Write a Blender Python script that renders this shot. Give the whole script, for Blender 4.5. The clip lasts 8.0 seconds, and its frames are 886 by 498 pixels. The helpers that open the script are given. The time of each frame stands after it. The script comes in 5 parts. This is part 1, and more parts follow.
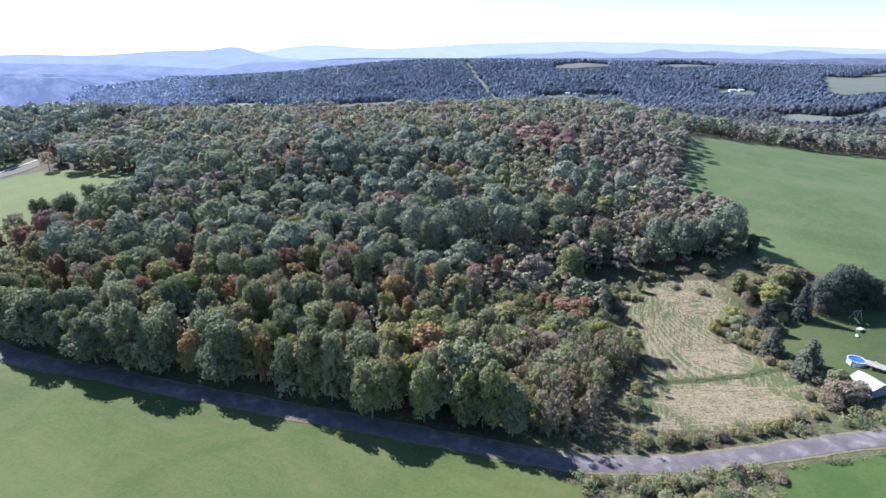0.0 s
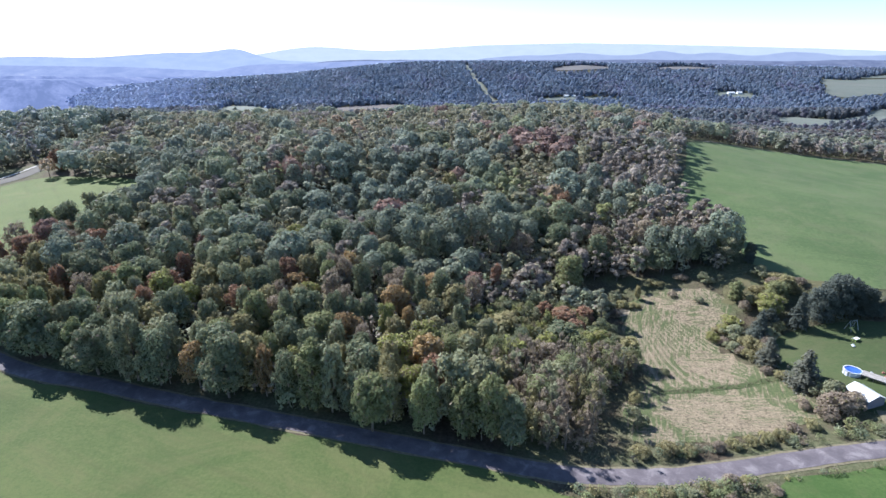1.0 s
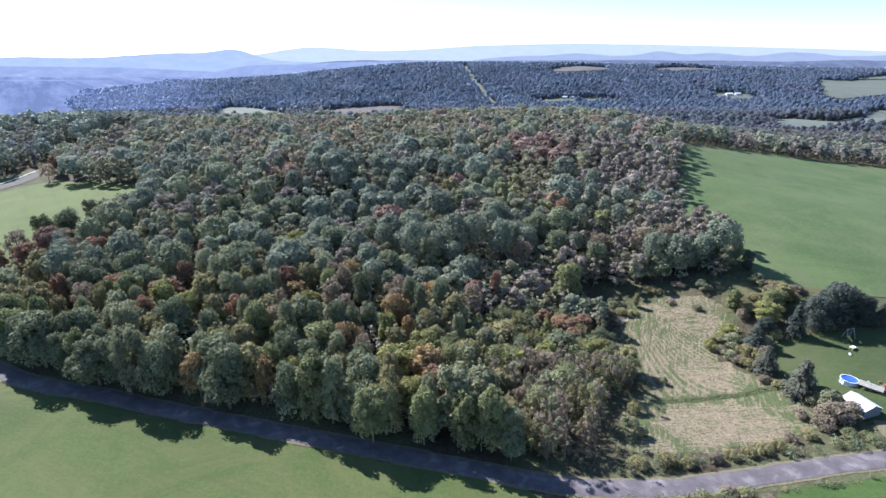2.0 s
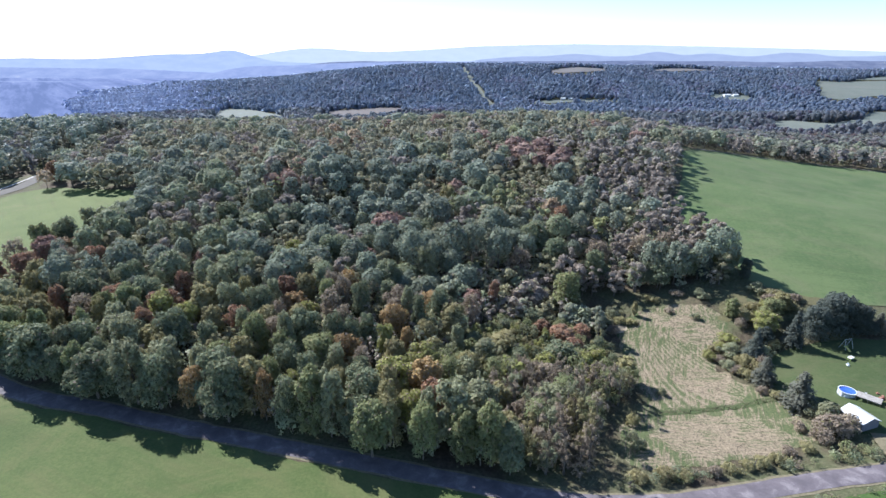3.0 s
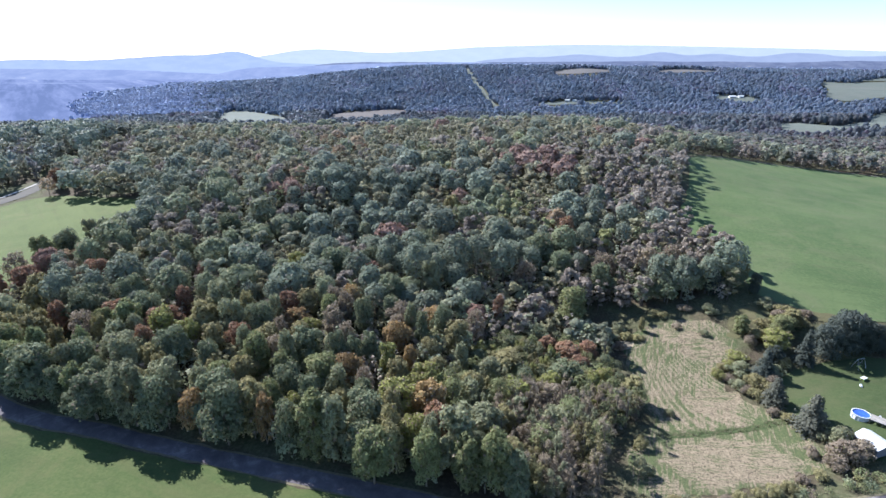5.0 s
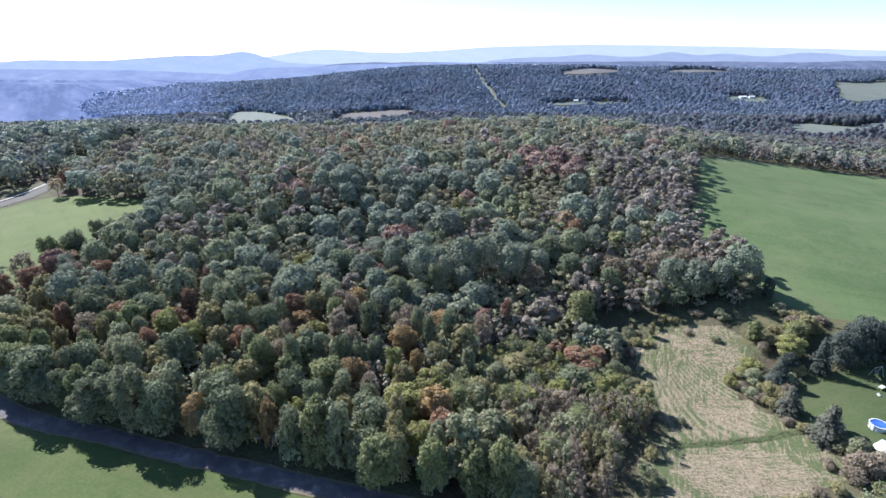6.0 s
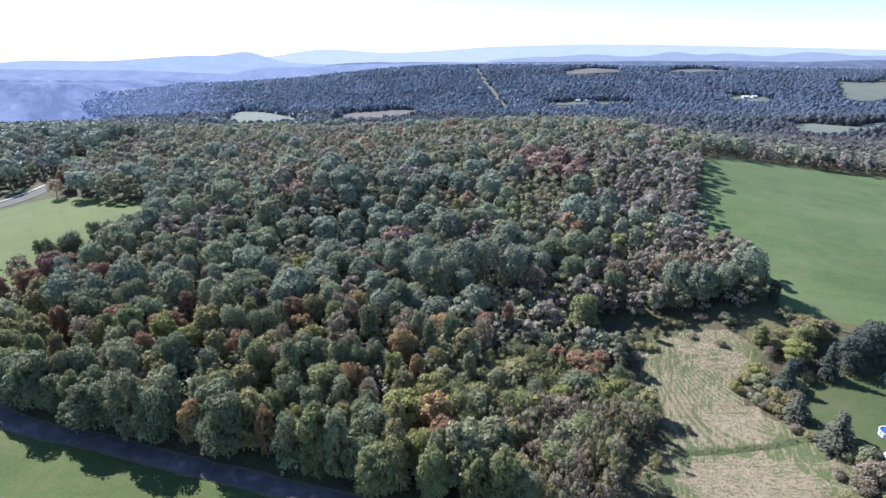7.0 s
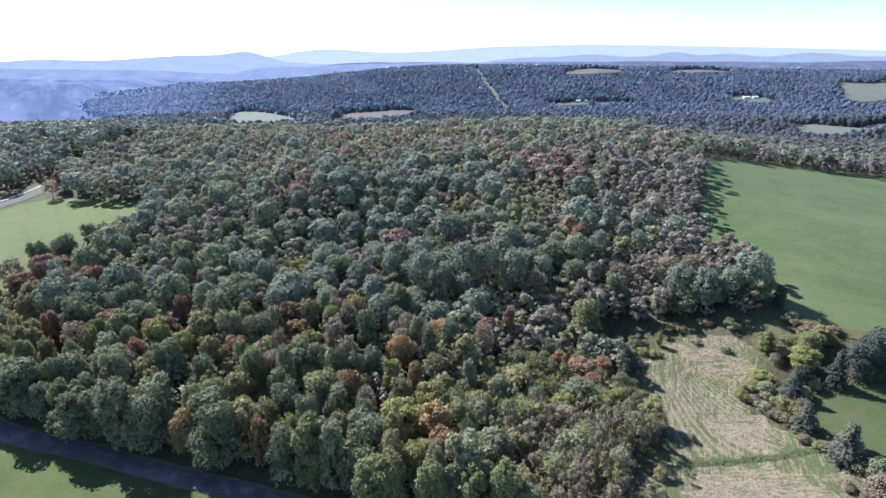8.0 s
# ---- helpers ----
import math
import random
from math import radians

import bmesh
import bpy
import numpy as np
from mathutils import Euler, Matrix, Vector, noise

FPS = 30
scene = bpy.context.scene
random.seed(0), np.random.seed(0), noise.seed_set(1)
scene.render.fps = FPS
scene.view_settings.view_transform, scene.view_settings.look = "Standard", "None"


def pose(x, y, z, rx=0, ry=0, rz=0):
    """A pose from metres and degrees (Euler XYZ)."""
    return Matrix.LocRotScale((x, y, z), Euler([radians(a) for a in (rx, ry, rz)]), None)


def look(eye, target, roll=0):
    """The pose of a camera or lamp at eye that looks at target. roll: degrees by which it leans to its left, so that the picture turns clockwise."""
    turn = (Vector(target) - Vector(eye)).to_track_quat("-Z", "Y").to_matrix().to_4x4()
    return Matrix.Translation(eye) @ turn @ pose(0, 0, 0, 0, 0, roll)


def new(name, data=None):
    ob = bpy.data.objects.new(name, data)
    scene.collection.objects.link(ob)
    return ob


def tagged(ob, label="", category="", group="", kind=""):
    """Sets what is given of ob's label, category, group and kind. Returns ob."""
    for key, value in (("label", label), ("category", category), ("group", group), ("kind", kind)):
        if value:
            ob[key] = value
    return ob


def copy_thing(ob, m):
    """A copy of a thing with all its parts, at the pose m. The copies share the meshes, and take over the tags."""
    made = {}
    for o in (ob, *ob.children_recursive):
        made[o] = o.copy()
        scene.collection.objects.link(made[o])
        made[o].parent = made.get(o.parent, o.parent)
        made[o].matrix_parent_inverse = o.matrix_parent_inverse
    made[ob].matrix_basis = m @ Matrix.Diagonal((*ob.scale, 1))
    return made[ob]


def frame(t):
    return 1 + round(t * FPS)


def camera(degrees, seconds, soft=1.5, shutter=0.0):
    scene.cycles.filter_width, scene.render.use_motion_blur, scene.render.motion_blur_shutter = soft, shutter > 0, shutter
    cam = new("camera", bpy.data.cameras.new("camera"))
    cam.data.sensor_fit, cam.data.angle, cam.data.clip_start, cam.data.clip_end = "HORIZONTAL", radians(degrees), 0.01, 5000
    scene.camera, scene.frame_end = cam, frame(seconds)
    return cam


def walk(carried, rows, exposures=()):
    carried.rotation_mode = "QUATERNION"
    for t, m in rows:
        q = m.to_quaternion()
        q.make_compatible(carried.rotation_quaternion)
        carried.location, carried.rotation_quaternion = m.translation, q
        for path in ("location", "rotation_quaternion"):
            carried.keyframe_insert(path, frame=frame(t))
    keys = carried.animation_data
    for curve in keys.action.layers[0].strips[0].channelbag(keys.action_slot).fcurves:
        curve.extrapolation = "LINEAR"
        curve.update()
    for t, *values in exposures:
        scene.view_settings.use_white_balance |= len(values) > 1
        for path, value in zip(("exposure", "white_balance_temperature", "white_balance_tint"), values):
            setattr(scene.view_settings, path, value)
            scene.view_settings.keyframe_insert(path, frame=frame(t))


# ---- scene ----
cam = camera(80, 8.0)
PATH = [
    (0, (0.87, -4.16, 66.63), (-6.28, 89.49, 32.28), 0.37),
    (0.5, (0.91, -4.19, 67.91), (-6.22, 89.50, 33.68), 0.35),
    (1, (0.87, -4.25, 69.15), (-6.16, 89.49, 35.04), 0.34),
    (1.5, (0.77, -4.25, 70.41), (-6.18, 89.50, 36.29), 0.32),
    (3, (0.56, -3.26, 74.30), (-6.00, 90.54, 40.26), 0.27),
    (3.5, (0.52, -2.55, 75.65), (-5.96, 91.24, 41.57), 0.22),
    (4, (0.43, -1.71, 76.77), (-6.05, 92.09, 42.71), 0.19),
    (4.5, (0.34, -0.73, 77.32), (-6.32, 93.07, 43.30), 0.18),
    (6, (0.13, 2.43, 77.73), (-8.49, 96.08, 43.75), 0.12),
    (6.5, (0.19, 3.59, 77.78), (-8.66, 97.21, 43.76), 0.08),
    (7, (0.17, 4.85, 77.73), (-8.75, 98.46, 43.72), 0.07),
    (7.5, (0.11, 6.34, 77.73), (-8.79, 99.96, 43.72), 0.09),
    (8, (0.04, 7.88, 77.81), (-8.90, 101.49, 43.81), 0.15),
]
walk(cam, [(t, look(eye, target, roll)) for t, eye, target, roll in PATH], [(0, 1.36, 5900, 10), (1.2, 1.28, 5900, 10), (8, 1.28, 5900, 10)])

# ---------------------------------------------------------------- light
SUN_TURN, SUN_RISE = radians(311), radians(38)
world = bpy.data.worlds.new("sky")
scene.world = world
world.use_nodes = True
wn = world.node_tree
sky = wn.nodes.new("ShaderNodeTexSky")
sky.sky_type = "NISHITA"
sky.sun_disc = False
sky.sun_elevation, sky.sun_rotation = SUN_RISE, SUN_TURN
sky.air_density, sky.dust_density, sky.ozone_density, sky.altitude = 1.0, 0.10, 3.2, 350
wn.nodes["Background"].inputs["Strength"].default_value = 0.086
wn.links.new(sky.outputs[0], wn.nodes["Background"].inputs["Color"])
sun_data = bpy.data.lights.new("sun", "SUN")
sun_data.energy, sun_data.angle, sun_data.color = 4.9, radians(0.53), (1.0, 0.965, 0.92)
sun = new("sun", sun_data)
toward = Vector((math.sin(SUN_TURN) * math.cos(SUN_RISE), math.cos(SUN_TURN) * math.cos(SUN_RISE), math.sin(SUN_RISE)))
sun.matrix_world = look(toward * 400, (0, 0, 0))


# ---------------------------------------------------------------- materials
class Nodes:
    """A small builder of node materials."""

    def __init__(self, name):
        self.mat = bpy.data.materials.new(name)
        self.mat.use_nodes = True
        self.tree = self.mat.node_tree
        self.bsdf = self.tree.nodes["Principled BSDF"]
        self.out = self.tree.nodes["Material Output"]

    def add(self, kind, **values):
        node = self.tree.nodes.new(kind)
        for key, value in values.items():
            node.inputs[key.replace("_", " ")].default_value = value
        return node

    def link(self, a, b):
        self.tree.links.new(a, b)

    def place(self, scale=(1, 1, 1), turn=0.0):
        coords = self.add("ShaderNodeNewGeometry")
        turned = self.add("ShaderNodeMapping", Rotation=(0, 0, turn))
        mapping = self.add("ShaderNodeMapping", Scale=scale)
        self.link(coords.outputs["Position"], turned.inputs["Vector"])
        self.link(turned.outputs["Vector"], mapping.inputs["Vector"])
        return mapping.outputs["Vector"]

    def noise(self, scale, detail=4.0, rough=0.6, where=None, distortion=0.0):
        node = self.add("ShaderNodeTexNoise", Scale=scale, Detail=detail, Roughness=rough, Distortion=distortion)
        self.link(where or self.place(), node.inputs["Vector"])
        return node.outputs["Fac"]

    def ramp(self, factor, stops, mode="LINEAR"):
        node = self.add("ShaderNodeValToRGB")
        bar = node.color_ramp
        bar.interpolation = mode
        while len(bar.elements) < len(stops):
            bar.elements.new(0.5)
        for element, (at, colour) in zip(bar.elements, stops):
            element.position, element.color = at, (*colour, 1)
        self.link(factor, node.inputs["Fac"])
        return node.outputs["Color"]

    def mix(self, factor, a, b, blend="MIX"):
        node = self.tree.nodes.new("ShaderNodeMix")
        node.data_type, node.blend_type = "RGBA", blend
        for socket, value in ((node.inputs[0], factor), (node.inputs[6], a), (node.inputs[7], b)):
            if isinstance(value, bpy.types.NodeSocket):
                self.link(value, socket)
            else:
                socket.default_value = value if isinstance(value, float) else (*value, 1)
        return node.outputs[2]

    def sum(self, op, a, b):
        node = self.tree.nodes.new("ShaderNodeMath")
        node.operation = op
        for socket, value in zip(node.inputs, (a, b)):
            if isinstance(value, bpy.types.NodeSocket):
                self.link(value, socket)
            else:
                socket.default_value = value
        return node.outputs[0]

    def bump(self, height, strength, distance):
        node = self.add("ShaderNodeBump", Strength=strength, Distance=distance)
        self.link(height, node.inputs["Height"])
        self.link(node.outputs["Normal"], self.bsdf.inputs["Normal"])

    def done(self, colour, rough=0.9, metal=0.0, specular=0.3):
        if isinstance(colour, bpy.types.NodeSocket):
            self.link(colour, self.bsdf.inputs["Base Color"])
        else:
            self.bsdf.inputs["Base Color"].default_value = (*colour, 1)
        self.bsdf.inputs["Roughness"].default_value = rough
        self.bsdf.inputs["Metallic"].default_value = metal
        self.bsdf.inputs["Specular IOR Level"].default_value = specular
        return self.mat


def plain(name, colour, rough=0.7, metal=0.0, scale=3.0, spread=0.25):
    n = Nodes(name)
    low = tuple(c * (1 - spread) for c in colour)
    high = tuple(min(1, c * (1 + spread)) for c in colour)
    f = n.noise(scale, 5)
    n.bump(f, 0.2, 0.02)
    return n.done(n.ramp(f, [(0.3, low), (0.7, high)]), rough, metal)


# Leaf colours by kind of tree: bands of the tone from 0 to 1.
LEAF = [(0.162, 0.188, 0.116), (0.198, 0.220, 0.104), (0.268, 0.244, 0.120), (0.242, 0.252, 0.154),
        (0.262, 0.212, 0.160), (0.282, 0.162, 0.104), (0.318, 0.218, 0.100), (0.264, 0.274, 0.094)]


def hazed(colours, share, haze_tint=(0.200, 0.238, 0.300)):
    """The same leaf colours with distance haze mixed in: greyer and cooler."""
    return [tuple(a + (b - a) * share for a, b in zip(c, haze_tint)) for c in colours]


def foliage(name, colours, veil=0.30, gloss=0.03, fleck=0.30, speckle=0.24):
    n = Nodes(name)
    tone = n.add("ShaderNodeAttribute")
    tone.attribute_name = "tone"
    vary = n.add("ShaderNodeAttribute")
    vary.attribute_name = "vary"
    step = 1 / len(colours)
    colour = n.ramp(tone.outputs["Fac"], [(i * step, c) for i, c in enumerate(colours)], "CONSTANT")
    geo, info = n.add("ShaderNodeNewGeometry"), n.add("ShaderNodeObjectInfo")
    hue = n.add("ShaderNodeHueSaturation")
    n.link(colour, hue.inputs["Color"])
    tree = n.sum("ADD", vary.outputs["Fac"], n.sum("MULTIPLY", info.outputs["Random"], 0.7))
    leaf = n.sum("MULTIPLY", geo.outputs["Random Per Island"], speckle)
    n.link(n.sum("ADD", n.sum("ADD", 0.88 - speckle / 2, leaf), n.sum("MULTIPLY", tree, 0.48)), hue.inputs["Value"])
    n.link(n.sum("ADD", 0.484, n.sum("MULTIPLY", tree, 0.017)), hue.inputs["Hue"])
    patch = n.noise(0.35, 3)
    final = n.mix(n.sum("MULTIPLY", patch, fleck), hue.outputs["Color"], (0.17, 0.165, 0.105))
    n.done(final, 0.6, 0.0, gloss)
    through_leaf = n.add("ShaderNodeBsdfTranslucent")
    n.link(final, through_leaf.inputs["Color"])
    blend = n.add("ShaderNodeMixShader", Fac=veil)
    n.link(n.bsdf.outputs[0], blend.inputs[1])
    n.link(through_leaf.outputs[0], blend.inputs[2])
    n.link(blend.outputs[0], n.out.inputs["Surface"])
    return n.mat


def canopy(name, colours):
    """Leaf masses of far trees: colour by kind and tree, with clumps of leaves as relief."""
    n = Nodes(name)
    tone, vary = n.add("ShaderNodeAttribute"), n.add("ShaderNodeAttribute")
    tone.attribute_name, vary.attribute_name = "tone", "vary"
    step = 1 / len(colours)
    colour = n.ramp(tone.outputs["Fac"], [(i * step, c) for i, c in enumerate(colours)], "CONSTANT")
    hue = n.add("ShaderNodeHueSaturation")
    n.link(colour, hue.inputs["Color"])
    clumps = n.noise(0.55, 4, 0.7)
    value = n.sum("ADD", n.sum("MULTIPLY", vary.outputs["Fac"], 0.40), n.sum("MULTIPLY", clumps, 0.36))
    n.link(n.sum("ADD", value, 0.82), hue.inputs["Value"])
    n.bump(clumps, 1.0, 1.3)
    n.done(hue.outputs["Color"], 0.8, 0.0, 0.04)
    through_leaf = n.add("ShaderNodeBsdfTranslucent")
    n.link(hue.outputs["Color"], through_leaf.inputs["Color"])
    blend = n.add("ShaderNodeMixShader", Fac=0.68)
    n.link(n.bsdf.outputs[0], blend.inputs[1])
    n.link(through_leaf.outputs[0], blend.inputs[2])
    n.link(blend.outputs[0], n.out.inputs["Surface"])
    return n.mat


leaf_mat = foliage("leaves", LEAF)
young_leaf_mat = foliage("young_leaves", [tuple(0.80 * q for q in c) for c in LEAF], 0.28, 0.05, 0.25, 0.40)
# The hill's leaves get cooler with distance: haze mixed into their base colour.
near_hill_leaf_mat = foliage("hill_foot_leaves", hazed(LEAF, 0.15, (0.225, 0.238, 0.315)), 0.28, 0.03, 0.22, 0.22)
hill_leaf_mat = foliage("hill_leaves", hazed(LEAF, 0.20, (0.262, 0.276, 0.345)), 0.28, 0.03, 0.22, 0.22)
hilltop_leaf_mat = foliage("hilltop_leaves", hazed([tuple(1.08 * q for q in c) for c in LEAF], 0.30, (0.280, 0.296, 0.340)), 0.36, 0.03, 0.16, 0.20)
# The stand's leaves are darkened too, for its shaded front.
stand_leaf_mat = foliage("stand_leaves", hazed([tuple(0.88 * q for q in c) for c in LEAF], 0.36, (0.200, 0.228, 0.290)), 0.22, 0.05, 0.15, 0.24)
# Slope, valley and ridge leaves carry still more painted haze, growing with distance.
slope_leaf_mat = foliage("slope_leaves", hazed([tuple(0.66 * q for q in c) for c in LEAF], 0.46, (0.128, 0.142, 0.195)), 0.42, 0.04, 0.1, 0.22)
far_canopy_mat = canopy("valley_canopy", hazed([tuple(0.72 * q for q in c) for c in LEAF], 0.62, (0.138, 0.162, 0.245)))
ridge_canopy_mat = canopy("ridge_canopy", hazed(LEAF, 0.74, (0.150, 0.198, 0.322)))
distant_canopy_mat = canopy("distant_canopy", hazed(LEAF, 0.86, (0.215, 0.268, 0.420)))
needle_mat = foliage("needles", [(0.078, 0.090, 0.078), (0.118, 0.120, 0.096)], 0.3, 0.06, 0.05)


def bark():
    n = Nodes("bark")
    f = n.noise(2.0, 6, where=n.place((3, 3, 0.6)))
    n.bump(f, 0.5, 0.05)
    return n.done(n.ramp(f, [(0.3, (0.07, 0.055, 0.045)), (0.7, (0.20, 0.175, 0.15))]), 0.95)


def twig():
    n = Nodes("bare_twigs")
    f = n.noise(0.5, 5)
    return n.done(n.ramp(f, [(0.3, (0.16, 0.14, 0.13)), (0.7, (0.28, 0.255, 0.24))]), 0.9)


def grass(name, low, high, dry, dry_amount, stripe_turn=0.0, fine=1.6, step=1.0):
    """Mown or grazed grass: broad patches, streaks of the mower, fine tufts."""
    n = Nodes(name)
    low, high, dry = (tuple(0.91 * c for c in colour) for colour in (low, high, dry))
    broad = n.noise(0.02 / step, 5, 0.6, distortion=0.8)
    streak = n.noise(0.30 / step, 5, 0.65, n.place((0.10, 1.5, 1), stripe_turn))
    tuft = n.noise(fine, 6, 0.75)
    colour = n.ramp(n.sum("ADD", n.sum("MULTIPLY", broad, 0.55), n.sum("MULTIPLY", tuft, 0.45)), [(0.43, low), (0.57, high)])
    dryness = n.ramp(n.sum("ADD", n.sum("MULTIPLY", n.noise(0.04 / step, 6, 0.7, distortion=1.2), 0.7), n.sum("MULTIPLY", streak, 0.3)), [(0.58 - 0.16 * dry_amount, (0, 0, 0)), (0.66, (1, 1, 1))])
    colour = n.mix(n.sum("MULTIPLY", dryness, 0.6), colour, dry)
    dark = n.ramp(streak, [(0.52, (0, 0, 0)), (0.68, (1, 1, 1))])
    colour = n.mix(n.sum("MULTIPLY", dark, 0.30), colour, tuple(0.7 * c for c in low))
    n.bump(tuft, 0.7, 0.15)
    return n.done(colour, 0.9, 0.0, 0.15)


meadow_mat = grass("meadow_grass", (0.062, 0.089, 0.028), (0.096, 0.120, 0.041), (0.148, 0.138, 0.062), 0.80, 0.35)
pasture_mat = grass("pasture_grass", (0.073, 0.110, 0.044), (0.112, 0.148, 0.062), (0.150, 0.152, 0.084), 0.7, 0.2, 0.9)
west_mat = grass("hay_grass", (0.082, 0.108, 0.032), (0.116, 0.142, 0.046), (0.155, 0.146, 0.064), 0.5, 0.8)
lawn_mat = grass("lawn_grass", (0.046, 0.067, 0.026), (0.072, 0.092, 0.038), (0.105, 0.100, 0.054), 0.6)
strip_mat = grass("clover_grass", (0.052, 0.092, 0.026), (0.082, 0.122, 0.038), (0.112, 0.118, 0.052), 0.5)
dry_grass_mat = grass("dry_grass", (0.075, 0.075, 0.036), (0.125, 0.115, 0.058), (0.16, 0.13, 0.08), 0.7)
# Far grass and far fallow: distance haze put into the colour, greyer and paler.
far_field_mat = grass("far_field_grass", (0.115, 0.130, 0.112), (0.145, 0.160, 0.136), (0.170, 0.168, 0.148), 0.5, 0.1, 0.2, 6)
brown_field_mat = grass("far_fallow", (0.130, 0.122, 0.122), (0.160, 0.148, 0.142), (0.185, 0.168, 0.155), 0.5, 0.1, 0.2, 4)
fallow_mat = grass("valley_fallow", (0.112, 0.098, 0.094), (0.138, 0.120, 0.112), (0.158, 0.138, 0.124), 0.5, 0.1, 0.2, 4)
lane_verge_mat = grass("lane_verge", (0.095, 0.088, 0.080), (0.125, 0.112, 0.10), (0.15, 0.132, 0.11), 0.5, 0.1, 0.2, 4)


def rough_ground():
    """Leaf litter under the woods and rank dry grass beside the road."""
    n = Nodes("rough_ground")
    broad, fine = n.noise(0.07, 5, 0.6), n.noise(1.3, 6, 0.7)
    litter = n.ramp(fine, [(0.3, (0.045, 0.036, 0.026)), (0.7, (0.11, 0.085, 0.06))])
    rank = n.ramp(fine, [(0.3, (0.055, 0.065, 0.030)), (0.7, (0.135, 0.13, 0.075))])
    n.bump(fine, 0.8, 0.25)
    return n.done(n.mix(n.ramp(broad, [(0.40, (0, 0, 0)), (0.58, (1, 1, 1))]), litter, rank), 0.95, 0, 0.1)


def stubble(name, level, turn):
    """Cut field: pale straw lying in ragged rows over short green growth."""
    n = Nodes(name)
    rows = n.noise(0.85, 5, 0.7, n.place((0.20, 2.0, 1), turn), 0.5)
    broad, fine = n.noise(0.11, 5, 0.65, distortion=0.8), n.noise(1.9, 6, 0.8)
    straw = n.ramp(fine, [(0.38, (0.066, 0.052, 0.038)), (0.60, (0.305, 0.244, 0.168))])
    green = n.ramp(fine, [(0.36, (0.048, 0.066, 0.028)), (0.62, (0.105, 0.118, 0.056))])
    sum_ = n.sum("ADD", n.sum("MULTIPLY", rows, 0.6), n.sum("MULTIPLY", broad, 0.4))
    much = n.ramp(sum_, [(level - 0.05, (0, 0, 0)), (level + 0.045, (1, 1, 1))])
    n.bump(fine, 0.8, 0.2)
    return n.done(n.mix(much, green, straw), 0.95, 0, 0.1)


def road_surface():
    n = Nodes("chipseal")
    patch, grit = n.noise(0.28, 5, 0.65, n.place((1, 1, 1)), 0.5), n.noise(5, 4)
    base = n.ramp(n.sum("ADD", n.sum("MULTIPLY", patch, 0.8), n.sum("MULTIPLY", grit, 0.2)), [(0.40, (0.088, 0.076, 0.084)), (0.54, (0.124, 0.106, 0.116)), (0.66, (0.215, 0.192, 0.196))])
    n.bump(grit, 0.3, 0.02)
    return n.done(base, 0.85, 0, 0.3)


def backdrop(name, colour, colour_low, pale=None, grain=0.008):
    """Glowing distance: haze painted as emission, with the faintest trace of woods and fields."""
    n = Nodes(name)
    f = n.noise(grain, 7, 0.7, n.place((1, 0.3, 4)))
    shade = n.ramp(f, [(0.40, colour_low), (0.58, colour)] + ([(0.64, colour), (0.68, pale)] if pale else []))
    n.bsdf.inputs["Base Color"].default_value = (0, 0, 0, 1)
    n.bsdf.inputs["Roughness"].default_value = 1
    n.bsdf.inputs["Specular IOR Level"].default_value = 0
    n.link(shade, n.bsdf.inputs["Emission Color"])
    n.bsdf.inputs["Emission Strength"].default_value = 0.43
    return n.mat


bark_mat, twig_mat, rough_mat, stubble_mat, road_mat = bark(), twig(), rough_ground(), stubble("cut_stubble", 0.515, radians(-72)), road_surface()
straw_field_mat = stubble("straw_stubble", 0.455, radians(12))
straw_mat = plain("straw", (0.280, 0.224, 0.152), 0.9, scale=2)
dry_weed_mat = plain("dry_weeds", (0.125, 0.115, 0.065), 0.9, scale=1.5, spread=0.4)
gravel_mat = plain("gravel_verge", (0.150, 0.130, 0.082), 0.95, scale=2.5, spread=0.3)
far_road_mat = plain("pale_gravel", (0.36, 0.34, 0.32), 0.9, scale=0.5)
white_mat = plain("white_metal", (0.62, 0.62, 0.62), 0.4, 0.0, 0.8, 0.06)
siding_mat = plain("grey_siding", (0.16, 0.16, 0.19), 0.7, 0.0, 1.5, 0.15)
deck_mat = plain("weathered_boards", (0.30, 0.275, 0.25), 0.85, 0.0, 2.0, 0.3)
brick_red_mat = plain("red_clutter", (0.26, 0.12, 0.09), 0.8)
vinyl_mat = plain("white_vinyl", (0.60, 0.62, 0.66), 0.45, 0.0, 1.0, 0.08)
cover_mat = plain("blue_pool_cover", (0.045, 0.11, 0.42), 0.35, 0.0, 1.2, 0.3)
steel_mat = plain("painted_steel", (0.33, 0.35, 0.38), 0.5, 0.3, 1.0, 0.15)
yellow_mat = plain("yellow_plastic", (0.55, 0.48, 0.16), 0.45, 0.0, 1.0, 0.1)
lime_mat = plain("lime_plastic", (0.35, 0.50, 0.12), 0.45, 0.0, 1.0, 0.1)
wood_mat = plain("grey_wood", (0.20, 0.17, 0.14), 0.9, 0.0, 2.0, 0.3)
dark_mat = plain("dark_opening", (0.03, 0.03, 0.035), 0.6)

